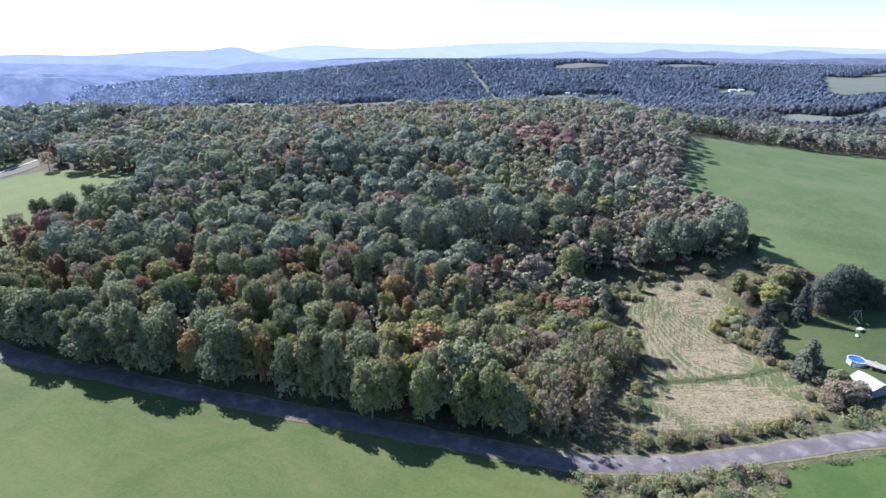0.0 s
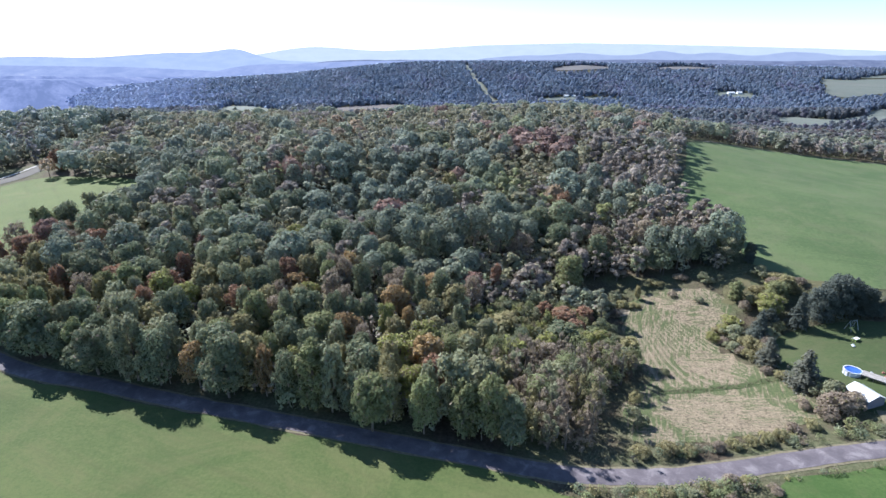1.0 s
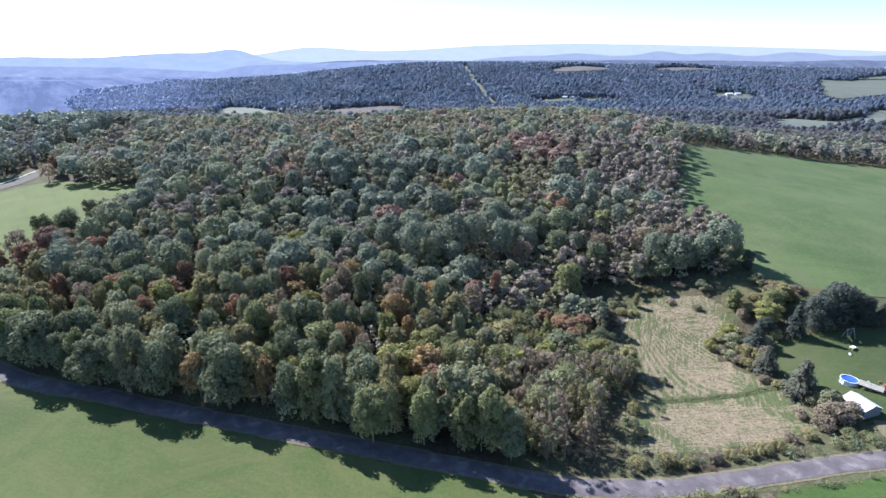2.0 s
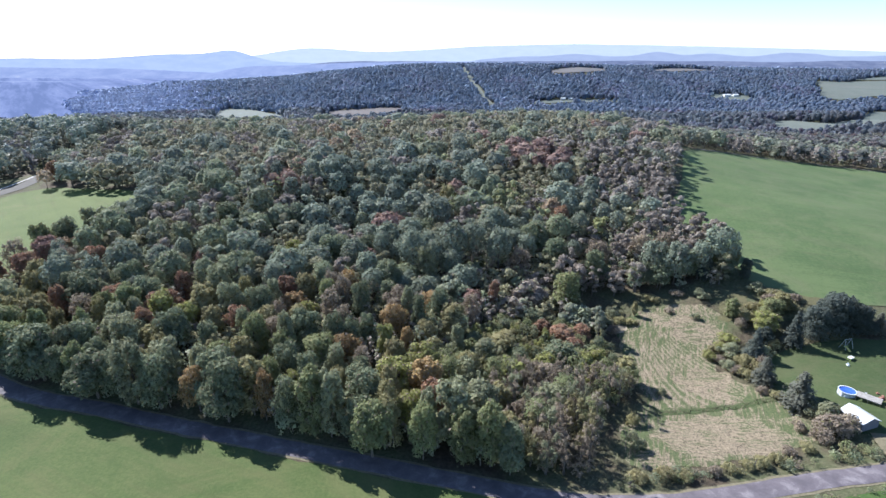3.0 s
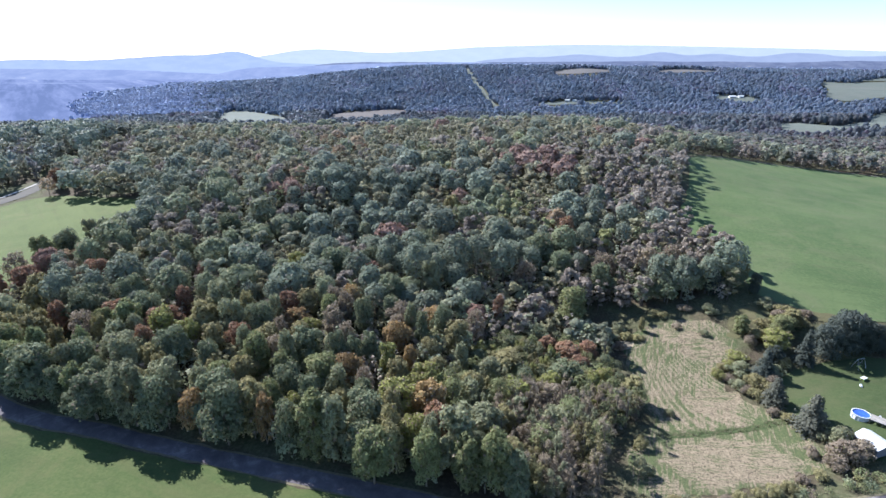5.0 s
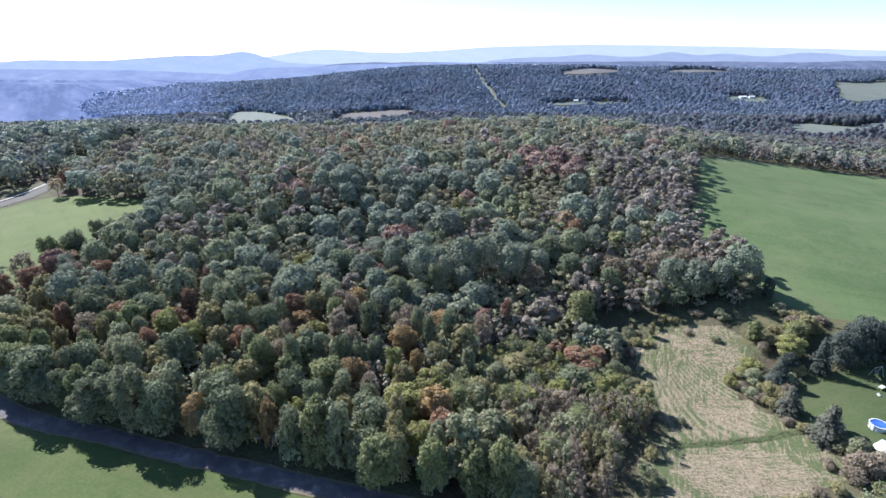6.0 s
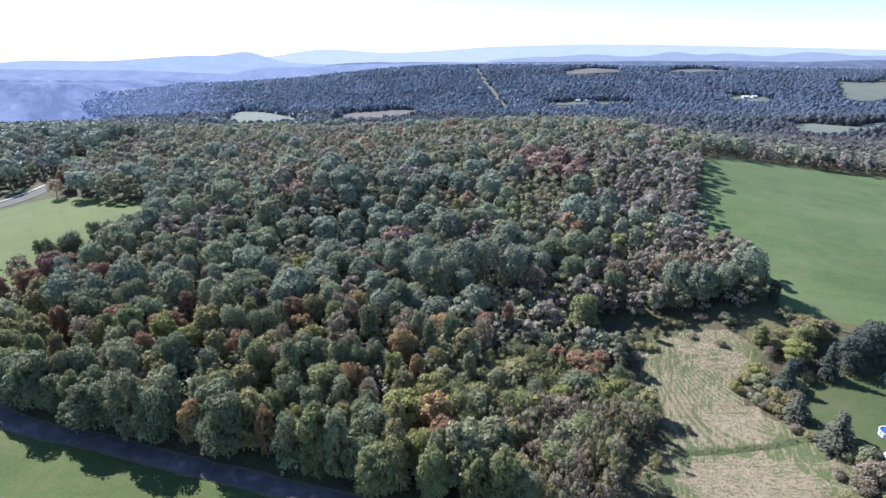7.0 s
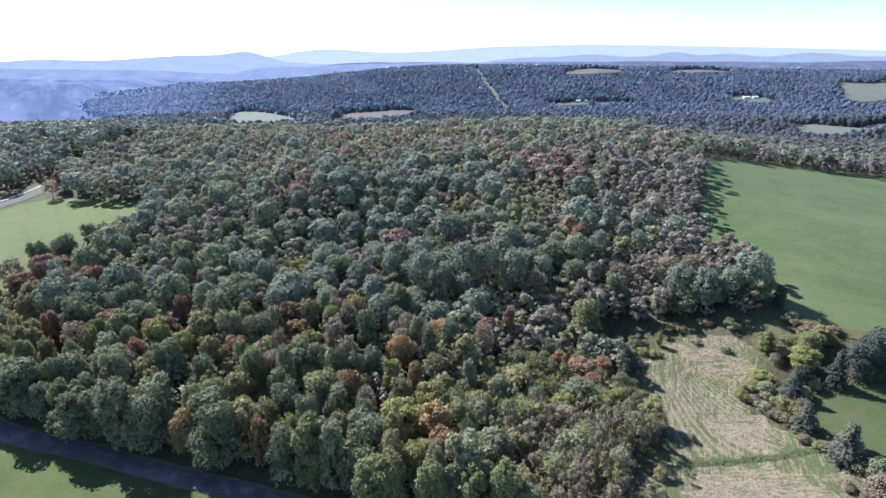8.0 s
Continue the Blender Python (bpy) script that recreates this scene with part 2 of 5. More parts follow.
# ---------------------------------------------------------------- lie of the land
HILLS = [(20, 120, 28, -4.8), (-300, 360, 110, 8.7), (-20, 200, 45, -3.9), (140, 200, 45, 6.1), (60, 120, 20, -4.1), (400, 500, 28, -7), (-120, 300, 70, 3), (100, 100, 20, 1.7), (-280, 300, 20, -3.7), (40, 160, 20, -5), (80, 160, 20, 2.2), (-60, 200, 20, -7.7), (-80, 240, 20, 4), (400, 630, 90, -9), (80, 300, 45, 4), (280, 180, 45, 2.5), (-60, 100, 20, -1.3), (-260, 580, 70, -2.2), (-180, 440, 45, 2.2), (40, 370, 115, 22)]
# Broad swells, 55 m wide: north: (east, rise).
SWELLS = {380: [(-440, 0.5), (-380, 2), (-320, 2.5), (-260, 1.9), (-200, 3.1), (-140, 3.4), (-80, 2.1), (-20, 1.1), (40, 1.6), (100, 2.8), (160, 0.4)], 440: [(-440, 0.4), (-380, 1.5), (-320, 1.9), (-260, 1), (-200, 0.8), (-140, 1), (-80, 0.7), (-20, 0.4), (40, 0.9), (100, 1.8)], 320: [(-380, 0.8), (-320, 0.7), (-260, 0.7), (-200, 2.8), (-140, 3), (-80, 1.3), (-20, 1.3), (40, 1.1), (100, 0.4), (160, 0.7)], 500: [(-380, 0.4), (-320, 0.5)], 260: [(-320, -0.4), (-260, -1), (-140, 0.7), (-20, 0.8), (40, 1.1), (160, 1.1)], 140: [(-200, -0.5)], 200: [(-200, 0.9), (-140, 2.6), (-80, 1.9), (-20, 0.8), (40, 0.8), (100, 0.6)]}
HILLS += [(280, 1700, 60, 6), (610, 1770, 75, 6)]  # knolls on the ridge
HILLS += [(x, y, 55, h) for y, row in SWELLS.items() for x, h in row]


def ground_z(x, y):
    """Height of the ground: the home hill, the dip of the clearing, the valley behind and its wooded ridge."""
    x, y = np.asarray(x, float), np.asarray(y, float)
    d, w = np.clip((y - 380) / 600, 0, 1), np.clip((-x - 300) / 900, 0, 1)
    d, w = d * d * (3 - 2 * d), w * w * (3 - 2 * w)
    z = -27 * d - 32 * d * w
    u = x / np.maximum(y, 1)
    rise = np.clip((y - 1020) / 760, 0, 1)
    fall = np.clip((y - 1950) / 700, 0, 1)
    long = np.interp(u, [-0.74, -0.70, -0.65, -0.60, -0.50, -0.37, -0.25, -0.13, 0.0, 0.2, 0.45, 0.8, 1.2], [0, 1, 9, 33, 38, 40, 54, 70, 74, 70, 64, 60, 42])
    z = z + long * rise * rise * (3 - 2 * rise) * (1 - 0.9 * fall * fall * (3 - 2 * fall))
    z = z + 13 * np.exp(-(((x - 560) / 190) ** 2) / 2 - ((y - 830) / 90) ** 2 / 2)
    for cx, cy, s, h in HILLS:
        z = z + h * np.exp(-((x - cx) ** 2 + (y - cy) ** 2) / (2 * s * s))
    return z


def gz(x, y):
    return float(ground_z(x, y))


def fast_mesh(name, verts, faces, mat, floats=None, smooth=False):
    """A mesh from arrays: verts (n, 3), faces (m, k); floats: face attributes."""
    mesh = bpy.data.meshes.new(name)
    verts, faces = np.asarray(verts, np.float32), np.asarray(faces, np.int32)
    m, k = faces.shape
    mesh.vertices.add(len(verts))
    mesh.vertices.foreach_set("co", verts.ravel())
    mesh.loops.add(m * k)
    mesh.loops.foreach_set("vertex_index", faces.ravel())
    mesh.polygons.add(m)
    mesh.polygons.foreach_set("loop_start", np.arange(m, dtype=np.int32) * k)
    mesh.polygons.foreach_set("loop_total", np.full(m, k, np.int32))
    if smooth:
        mesh.polygons.foreach_set("use_smooth", np.ones(m, bool))
    for key, values in (floats or {}).items():
        mesh.attributes.new(key, "FLOAT", "FACE").data.foreach_set("value", np.asarray(values, np.float32))
    mesh.update()
    mesh.validate()
    mesh.materials.append(mat)
    return mesh


def part(name, bm, material, parent, label=""):
    """Links a bmesh, or a mesh, as one part under a thing or under a part."""
    if isinstance(bm, bmesh.types.BMesh):
        mesh = bpy.data.meshes.new(name)
        bm.to_mesh(mesh)
        bm.free()
        mesh.materials.append(material)
    else:
        mesh = bm
    ob = new(name, mesh)
    ob.parent = parent
    return tagged(ob, label)


def box(bm, cx, cy, cz, sx, sy, sz, turn=0.0, bevel=0.0):
    made = bmesh.ops.create_cube(bm, size=1.0)["verts"]
    m = Matrix.Translation((cx, cy, cz)) @ Matrix.Rotation(turn, 4, "Z") @ Matrix.Diagonal((sx, sy, sz, 1))
    bmesh.ops.transform(bm, matrix=m, verts=made)
    if bevel:
        edges = list({e for v in made for e in v.link_edges})
        bmesh.ops.bevel(bm, geom=edges, offset=bevel, segments=1, affect="EDGES")


def tube(bm, a, b, ra, rb, sides=6):
    """A tapered rod between two places."""
    a, b = Vector(a), Vector(b)
    turn = (b - a).to_track_quat("Z", "Y").to_matrix().to_4x4()
    m = Matrix.Translation((a + b) / 2) @ turn
    bmesh.ops.create_cone(bm, cap_ends=True, segments=sides, radius1=ra, radius2=rb, depth=(b - a).length, matrix=m)


# ---------------------------------------------------------------- ground and fields
def spaced(near, step, far, grow):
    out = [0.0]
    while out[-1] < far:
        out.append(out[-1] + (step if out[-1] < near else step + (out[-1] - near) * grow))
    return np.array(out)


right_side, ahead, behind = spaced(270, 4.0, 6500, 0.10), spaced(340, 4.0, 4600, 0.045), spaced(10, 8.0, 5200, 0.2)
xs = np.concatenate([-right_side[:0:-1], right_side])
ys = np.concatenate([60 - behind[:0:-1], 60 + ahead])
gx, gy = np.meshgrid(xs, ys)
gpts = np.stack([gx, gy, ground_z(gx, gy)], -1).reshape(-1, 3)
idx = np.arange(gx.size).reshape(gx.shape)
quads = np.stack([idx[:-1, :-1], idx[:-1, 1:], idx[1:, 1:], idx[1:, :-1]], -1).reshape(-1, 4)
tagged(new("ground", fast_mesh("ground", gpts, quads, rough_mat, smooth=True)), "brown leaf litter and rank dry grass on rolling land", "ground", kind="structure")


def smooth_outline(corners, step):
    """A closed smooth line (Catmull-Rom) through the corners."""
    pts, n = [Vector(c) for c in corners], len(corners)
    out = []
    for i in range(n):
        p0, p1, p2, p3 = (pts[(i + k) % n] for k in (-1, 0, 1, 2))
        cuts = max(2, int((p2 - p1).length / step))
        for c in range(cuts):
            t = c / cuts
            out.append(0.5 * (2 * p1 + (p2 - p0) * t + (2 * p0 - 5 * p1 + 4 * p2 - p3) * t * t + (3 * p1 - p0 - 3 * p2 + p3) * t ** 3))
    return out


def inside(px, py, outline):
    """Which of the places lie inside a closed line."""
    px, py = np.asarray(px, float), np.asarray(py, float)
    ins = np.zeros(px.shape, bool)
    n = len(outline)
    for i in range(n):
        (x1, y1), (x2, y2) = outline[i], outline[(i + 1) % n]
        if y1 != y2:
            ins ^= ((y1 > py) != (y2 > py)) & (px < (x2 - x1) * (py - y1) / (y2 - y1) + x1)
    return ins


def field(name, corners, step, lift, mat, label, wobble=0.0, category="field"):
    """A sheet of grass that lies on the ground inside a smooth outline."""
    from mathutils.geometry import delaunay_2d_cdt
    line = smooth_outline(corners, step)
    if wobble:
        line = [p + Vector((noise.noise((p.x * 0.23, p.y * 0.23, 3.1)), noise.noise((p.x * 0.23, p.y * 0.23, 8.7)))) * wobble
                + Vector((noise.noise((p.x * 0.9, p.y * 0.9, 1.1)), noise.noise((p.x * 0.9, p.y * 0.9, 5.7)))) * wobble * 0.5 for p in line]
    n = len(line)
    lo, hi = np.min(line, 0), np.max(line, 0)
    fx, fy = np.meshgrid(np.arange(lo[0], hi[0], step), np.arange(lo[1], hi[1], step))
    ok = inside(fx, fy, [tuple(p) for p in line])
    pts = line + [Vector((a, b)) for a, b in zip(fx[ok], fy[ok])]
    verts, _, faces, *_ = delaunay_2d_cdt(pts, [(i, (i + 1) % n) for i in range(n)], [], 1, 1e-4)
    co = [(v.x, v.y, gz(v.x, v.y) + lift) for v in verts]
    mesh = bpy.data.meshes.new(name)
    mesh.from_pydata(co, [], faces)
    mesh.polygons.foreach_set("use_smooth", np.ones(len(mesh.polygons), bool))
    if mesh.polygons and mesh.polygons[0].normal.z < 0:
        mesh.flip_normals()
    mesh.materials.append(mat)
    tagged(new(name, mesh), label, category, kind="structure")
    return [tuple(p) for p in line]


def centre_line(points, step=2.0):
    """An open smooth line through points."""
    pts = [Vector(p) for p in points]
    pts = [2 * pts[0] - pts[1]] + pts + [2 * pts[-1] - pts[-2]]
    out = []
    for i in range(1, len(pts) - 2):
        p0, p1, p2, p3 = pts[i - 1 : i + 3]
        cuts = max(2, int((p2 - p1).length / step))
        for c in range(cuts):
            t = c / cuts
            out.append(0.5 * (2 * p1 + (p2 - p0) * t + (2 * p0 - 5 * p1 + 4 * p2 - p3) * t * t + (3 * p1 - p0 - 3 * p2 + p3) * t ** 3))
    return out + [pts[-2]]


def ribbon(name, line, half, lift, mat, label, category, ragged=0.0, crown=0.0):
    """A road along a line, five lanes of faces wide, with uneven edges."""
    rows, shares = [], (-1, -0.5, 0, 0.5, 1)
    for i, p in enumerate(line):
        a, b = line[max(0, i - 1)], line[min(len(line) - 1, i + 1)]
        side = Vector(((b - a).y, -(b - a).x)).normalized()
        for s in shares:
            edge = ragged * noise.noise((p.x * 0.35, p.y * 0.35, s * 7)) if abs(s) == 1 else 0
            q = p + side * (half * s + edge * s)
            rows.append((q.x, q.y, gz(q.x, q.y) + lift + crown * (1 - s * s)))
    k = len(shares)
    faces = [(i * k + j, i * k + j + 1, (i + 1) * k + j + 1, (i + 1) * k + j) for i in range(len(line) - 1) for j in range(k - 1)]
    mesh = bpy.data.meshes.new(name)
    mesh.from_pydata(rows, [], faces)
    if mesh.polygons[0].normal.z < 0:
        mesh.flip_normals()
    mesh.materials.append(mat)
    return tagged(new(name, mesh), label, category, kind="structure")


ROAD = centre_line([(-420, 175), (-300, 150), (-200, 127), (-140, 107), (-105, 93.2), (-81, 89.2), (-55, 84.4), (-29, 79.2), (-5, 75.3), (8, 73.0), (18, 71.6), (27, 71.8),
                    (37, 72.8), (47.5, 75.1), (58, 77.8), (68.5, 80.2), (77.5, 81.6), (110, 88), (200, 103), (420, 120)])
ribbon("verge", ROAD, 2.6, 0.05, gravel_mat, "dusty tan verge along the country road", "verge", 0.6)
ribbon("road", ROAD, 2.05, 0.09, road_mat, "worn purplish-grey chip-sealed country road", "road", 0.25, 0.07)

south_edge = [(p.x - 0.2, p.y - 2.75) for p in ROAD if -300 < p.x < 12][::3]
MEADOW = field("meadow", south_edge + [(16, 66.5), (19, 60), (14, 20), (0, -60), (-150, -60), (-300, 40)], 6.0, 0.12, meadow_mat, "mown yellow-green hay meadow below the road", 0.8)
LAWN_STRIP = field("lawn_strip", [(53, 71.2), (61, 74.2), (74, 77), (120, 85.5), (180, 95), (180, 40), (60, 30), (50, 60)], 5.0, 0.10, strip_mat, "green mown grass below the road", 0.8)
CLEARING = field("cut_field", [(33, 82), (33, 94), (40, 103), (43, 111), (41, 120), (42, 132), (43, 143), (50, 150), (60, 151), (70, 148), (73, 138), (66, 129),
                               (64, 121), (69, 112), (74, 106), (73, 97), (70, 90), (60, 86), (48, 83.5)], 2.0, 0.08, stubble_mat, "cut field with pale straw rows over green regrowth", 1.6)
LOW_STRAW = field("straw_patch", [(47, 99.5), (57, 102.6), (64, 99.4), (66, 94), (65.4, 90), (57.3, 88), (46, 85.2), (40.3, 87.3), (39, 93.4)], 1.5, 0.12, straw_field_mat, "pale pinkish straw patch on the cut field", 3.2)
MID_STRAW = field("straw_patch", [(53.7, 118.9), (63.1, 121.6), (64.6, 115.1), (56.7, 112.1), (51.8, 113.4)], 1.5, 0.12, straw_field_mat, "pale straw patch on the cut field", 3.2)
HIGH_STRAW = field("straw_patch", [(55, 149), (66.4, 144.4), (69.8, 136), (66.7, 131.7), (60.4, 134.5), (56.7, 143)], 1.5, 0.12, straw_field_mat, "pale straw rows at the head of the cut field", 2.5)
field("bare_patch", [(40, 142.7), (43.6, 145), (46.5, 144.2), (45, 140.8), (41, 140)], 1.2, 0.14, straw_mat, "bare pinkish earth at the clearing's head", 0.8)
field("bare_patch", [(72, 140), (74, 146), (80, 152), (84, 151), (80, 145), (76, 140)], 1.5, 0.10, dry_grass_mat, "bare brownish strip at the pasture's foot", 1.5)
field("bare_patch", [(86, 156), (89, 150), (97, 145), (112, 143), (112, 147), (98, 150), (90, 155)], 1.5, 0.19, dry_grass_mat, "dry brownish edge of the pasture", 1.0)
ribbon("grass_strip", centre_line([(43, 102), (53, 103.8), (63, 105.3), (71, 107)], 1.5), 1.0, 0.13, lawn_mat, "green grassy strip between the cut fields", "grass", 0.8)
ribbon("driveway", centre_line([(84.5, 92.5), (83.5, 88), (83, 84.2)], 1.5), 1.7, 0.14, gravel_mat, "short gravel driveway beside the shed", "driveway", 0.3)
YARD = field("yard_lawn", [(84, 126), (95, 127.5), (112, 128), (150, 122), (165, 105), (130, 97), (100, 92), (84, 91), (77, 99), (74, 108), (73, 116), (76, 122)], 3.0, 0.10, lawn_mat,
             "shaded green back-yard lawn", 1.2, "lawn")
PASTURE = field("pasture", [(86, 160), (87, 176), (81, 202), (79, 215), (91, 240), (103, 270), (111, 292), (117, 313), (129, 333), (151, 352), (188, 368), (238, 376), (273, 368), (303, 347), (430, 330),
                            (460, 200), (330, 150), (200, 145), (130, 146), (100, 147), (91, 150)], 6.0, 0.15, pasture_mat, "smooth bright green hillside pasture", 1.2)
ribbon("pasture_edge", centre_line([(140, 346), (151, 353.5), (168, 362), (188, 369), (212, 374), (238, 377), (273, 368.5), (303, 348)], 4), 1.1, 0.22, brown_field_mat, "pale dry strip along the pasture's far edge", "verge", 0.5)
WEST_FIELD = field("west_field", [(-158, 146), (-157, 158), (-154, 168), (-149, 180), (-144, 194), (-143, 206), (-150, 221), (-160, 236), (-176, 243), (-206, 250), (-225, 254), (-238, 245), (-244, 234), (-290, 200), (-310, 170), (-230, 135)],
                   6.0, 0.12, west_mat, "yellow-green hay field beside the woods", 0.8)
LANE = [(-322, 155), (-283, 200), (-257, 245), (-254, 268), (-258, 292), (-262, 316), (-259, 335), (-259, 357), (-271, 395), (-300, 440)]
ribbon("side_road", centre_line(LANE, 6), 1.0, 0.25, far_road_mat, "pale gravel lane between woods and field", "road", 0.3)
ribbon("side_verge", centre_line([(-314, 155), (-275, 200), (-249, 245), (-247, 268), (-252, 288)], 6), 5.0, 0.16, lane_verge_mat, "dry brown verge of the lane", "verge", 0.8)

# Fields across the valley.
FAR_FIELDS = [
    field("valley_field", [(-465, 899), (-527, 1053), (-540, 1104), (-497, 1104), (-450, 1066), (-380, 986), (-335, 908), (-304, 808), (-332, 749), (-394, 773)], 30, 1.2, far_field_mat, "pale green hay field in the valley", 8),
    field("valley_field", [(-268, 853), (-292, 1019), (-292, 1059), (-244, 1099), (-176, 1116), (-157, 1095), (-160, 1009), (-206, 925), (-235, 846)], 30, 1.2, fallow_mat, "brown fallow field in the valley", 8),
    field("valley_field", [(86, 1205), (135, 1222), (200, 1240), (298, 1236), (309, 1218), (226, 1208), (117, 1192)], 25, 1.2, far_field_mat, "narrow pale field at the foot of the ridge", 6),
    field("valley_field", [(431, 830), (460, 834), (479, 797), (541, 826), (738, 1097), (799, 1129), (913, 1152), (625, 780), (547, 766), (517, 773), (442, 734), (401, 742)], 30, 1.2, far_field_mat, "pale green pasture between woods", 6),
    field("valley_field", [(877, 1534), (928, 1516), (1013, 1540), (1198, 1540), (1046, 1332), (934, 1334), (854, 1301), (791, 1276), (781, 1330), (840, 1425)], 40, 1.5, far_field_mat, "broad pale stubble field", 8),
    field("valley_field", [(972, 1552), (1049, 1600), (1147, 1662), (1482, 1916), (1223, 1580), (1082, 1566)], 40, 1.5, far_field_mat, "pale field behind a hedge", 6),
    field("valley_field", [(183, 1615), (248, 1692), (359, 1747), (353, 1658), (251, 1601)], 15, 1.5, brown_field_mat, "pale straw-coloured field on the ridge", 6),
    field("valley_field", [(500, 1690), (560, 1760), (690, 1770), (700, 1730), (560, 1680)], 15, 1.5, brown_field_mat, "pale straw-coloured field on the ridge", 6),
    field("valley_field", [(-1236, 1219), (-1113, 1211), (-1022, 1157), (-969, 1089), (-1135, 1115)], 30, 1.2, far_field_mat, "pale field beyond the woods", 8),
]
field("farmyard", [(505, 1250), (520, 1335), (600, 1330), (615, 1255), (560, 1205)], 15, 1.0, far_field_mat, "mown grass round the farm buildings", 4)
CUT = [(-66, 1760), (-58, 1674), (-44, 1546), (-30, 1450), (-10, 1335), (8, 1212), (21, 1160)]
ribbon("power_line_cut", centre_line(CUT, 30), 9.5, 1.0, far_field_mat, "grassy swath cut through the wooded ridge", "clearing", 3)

# ---------------------------------------------------------------- trees
rng = np.random.default_rng(7)


def leaf_quads(centres, normals, sizes, r):
    """Small ragged leaf clumps: one bent four-cornered blade each."""
    n = len(centres)
    nrm = normals + r.normal(0, 0.36, (n, 3))
    nrm /= np.linalg.norm(nrm, axis=1, keepdims=True)
    spin = r.normal(0, 1, (n, 3))
    u = np.cross(nrm, spin)
    u /= np.linalg.norm(u, axis=1, keepdims=True) + 1e-9
    v = np.cross(nrm, u)
    s = sizes[:, None]
    k = r.uniform(0.6, 1.3, (n, 4, 1))
    corners = np.stack([u, v, -u, -v], 1) * k * s[:, None] + centres[:, None]
    corners[:, 0] += nrm * s * r.uniform(-0.5, 0.2, (n, 1))
    corners[:, 2] += nrm * s * r.uniform(-0.5, 0.2, (n, 1))
    return corners.reshape(-1, 3), np.arange(4 * n).reshape(n, 4)


def leaf_tris(centres, normals, sizes, r, loose=0.22):
    n = len(centres)
    nrm = normals + r.normal(0, loose, (n, 3))
    nrm /= np.linalg.norm(nrm, axis=1, keepdims=True)
    u = np.cross(nrm, r.normal(0, 1, (n, 3)))
    u /= np.linalg.norm(u, axis=1, keepdims=True) + 1e-9
    v = np.cross(nrm, u)
    s, k = sizes[:, None], r.uniform(0.75, 1.3, (n, 3, 1))
    corners = np.stack([u, -0.5 * u + 0.87 * v, -0.5 * u - 0.87 * v], 1) * k * s[:, None] + centres[:, None]
    return corners.reshape(-1, 3), np.arange(3 * n).reshape(n, 3)


def ball_points(n, r):
    p = r.normal(0, 1, (n, 3))
    return p / np.linalg.norm(p, axis=1, keepdims=True)


def crown_points(r, kind, blades):
    """Places and outward directions of leaf clumps of a crown about 1 m in radius on a tree 2.3 m high, by the habit of the tree."""
    if kind == "round":
        lobes, low, high, flat = int(r.integers(18, 25)), 0.45, 1.98, 0.90
    elif kind == "tall":
        lobes, low, high, flat = int(r.integers(38, 48)), 0.30, 2.16, 0.86
    elif kind == "dense":
        lobes, low, high, flat = int(r.integers(30, 36)), 0.14, 1.95, 0.96
    elif kind == "spread":
        lobes, low, high, flat = int(r.integers(20, 27)), 0.5, 1.88, 1.0
    else:  # bush
        lobes, low, high, flat = int(r.integers(7, 11)), 0.15, 0.75, 0.95
    share = (np.arange(lobes) + r.uniform(0, 1, lobes)) / lobes
    height = low + (high - low) * share
    middle = (low + high) / 2 - 0.1
    reach = np.sqrt(np.clip(1 - ((height - middle) / ((high - low) * 0.62)) ** 2, 0.05, 1)) * flat
    angle = np.arange(lobes) * 2.4 + r.uniform(-0.5, 0.5, lobes)
    out = reach * r.uniform(0.30, 0.74, lobes)
    cx, cy = np.cos(angle) * out, np.sin(angle) * out
    radius = r.uniform(0.13, 0.27, lobes) if kind == "tall" else r.uniform(0.20, 0.44, lobes)
    which = r.choice(lobes, blades, p=radius ** 2 / (radius ** 2).sum())
    d = ball_points(blades, r)
    d[:, 2] = np.where(d[:, 2] < -0.35, -d[:, 2], d[:, 2])
    depth = r.uniform(0.45 if kind == "tall" else 0.74, 1.15, blades) * (1 + 0.12 * np.sin(d[:, 0] * 9 + which) * np.cos(d[:, 1] * 8))
    centres = np.stack([cx, cy, height], 1)[which] + d * (radius[which] * depth)[:, None] * np.array([1, 1, 1.35 if kind == "tall" else 0.85])
    return centres, d, np.stack([cx, cy, height], 1)


def trunk_mesh(r, lobes, height, thick, mat, twigs=0):
    """A tapered, slightly crooked trunk with limbs that reach into the crown."""
    bm = bmesh.new()
    knee = Vector((r.uniform(-0.08, 0.08), r.uniform(-0.08, 0.08), height * 0.5))
    top = Vector((r.uniform(-0.12, 0.12), r.uniform(-0.12, 0.12), height))
    tube(bm, (0, 0, -0.12), knee, thick, thick * 0.72, 7)
    tube(bm, knee, top, thick * 0.72, thick * 0.3, 6)
    for k, lobe in enumerate(lobes):
        start = knee.lerp(top, float(r.uniform(0, 0.9)))
        tube(bm, start, Vector(lobe), thick * 0.35, thick * 0.1, 5)
        for _ in range(twigs):
            way = Vector(r.normal(0, 1, 3)) * 0.36
            way.z = abs(way.z) * 1.2
            tip = Vector(lobe) + way
            tube(bm, start.lerp(Vector(lobe), float(r.uniform(0.4, 1))), tip, thick * 0.10, thick * 0.03, 3)
    mesh = bpy.data.meshes.new("trunk")
    bm.to_mesh(mesh)
    bm.free()
    mesh.materials.append(mat)
    return mesh


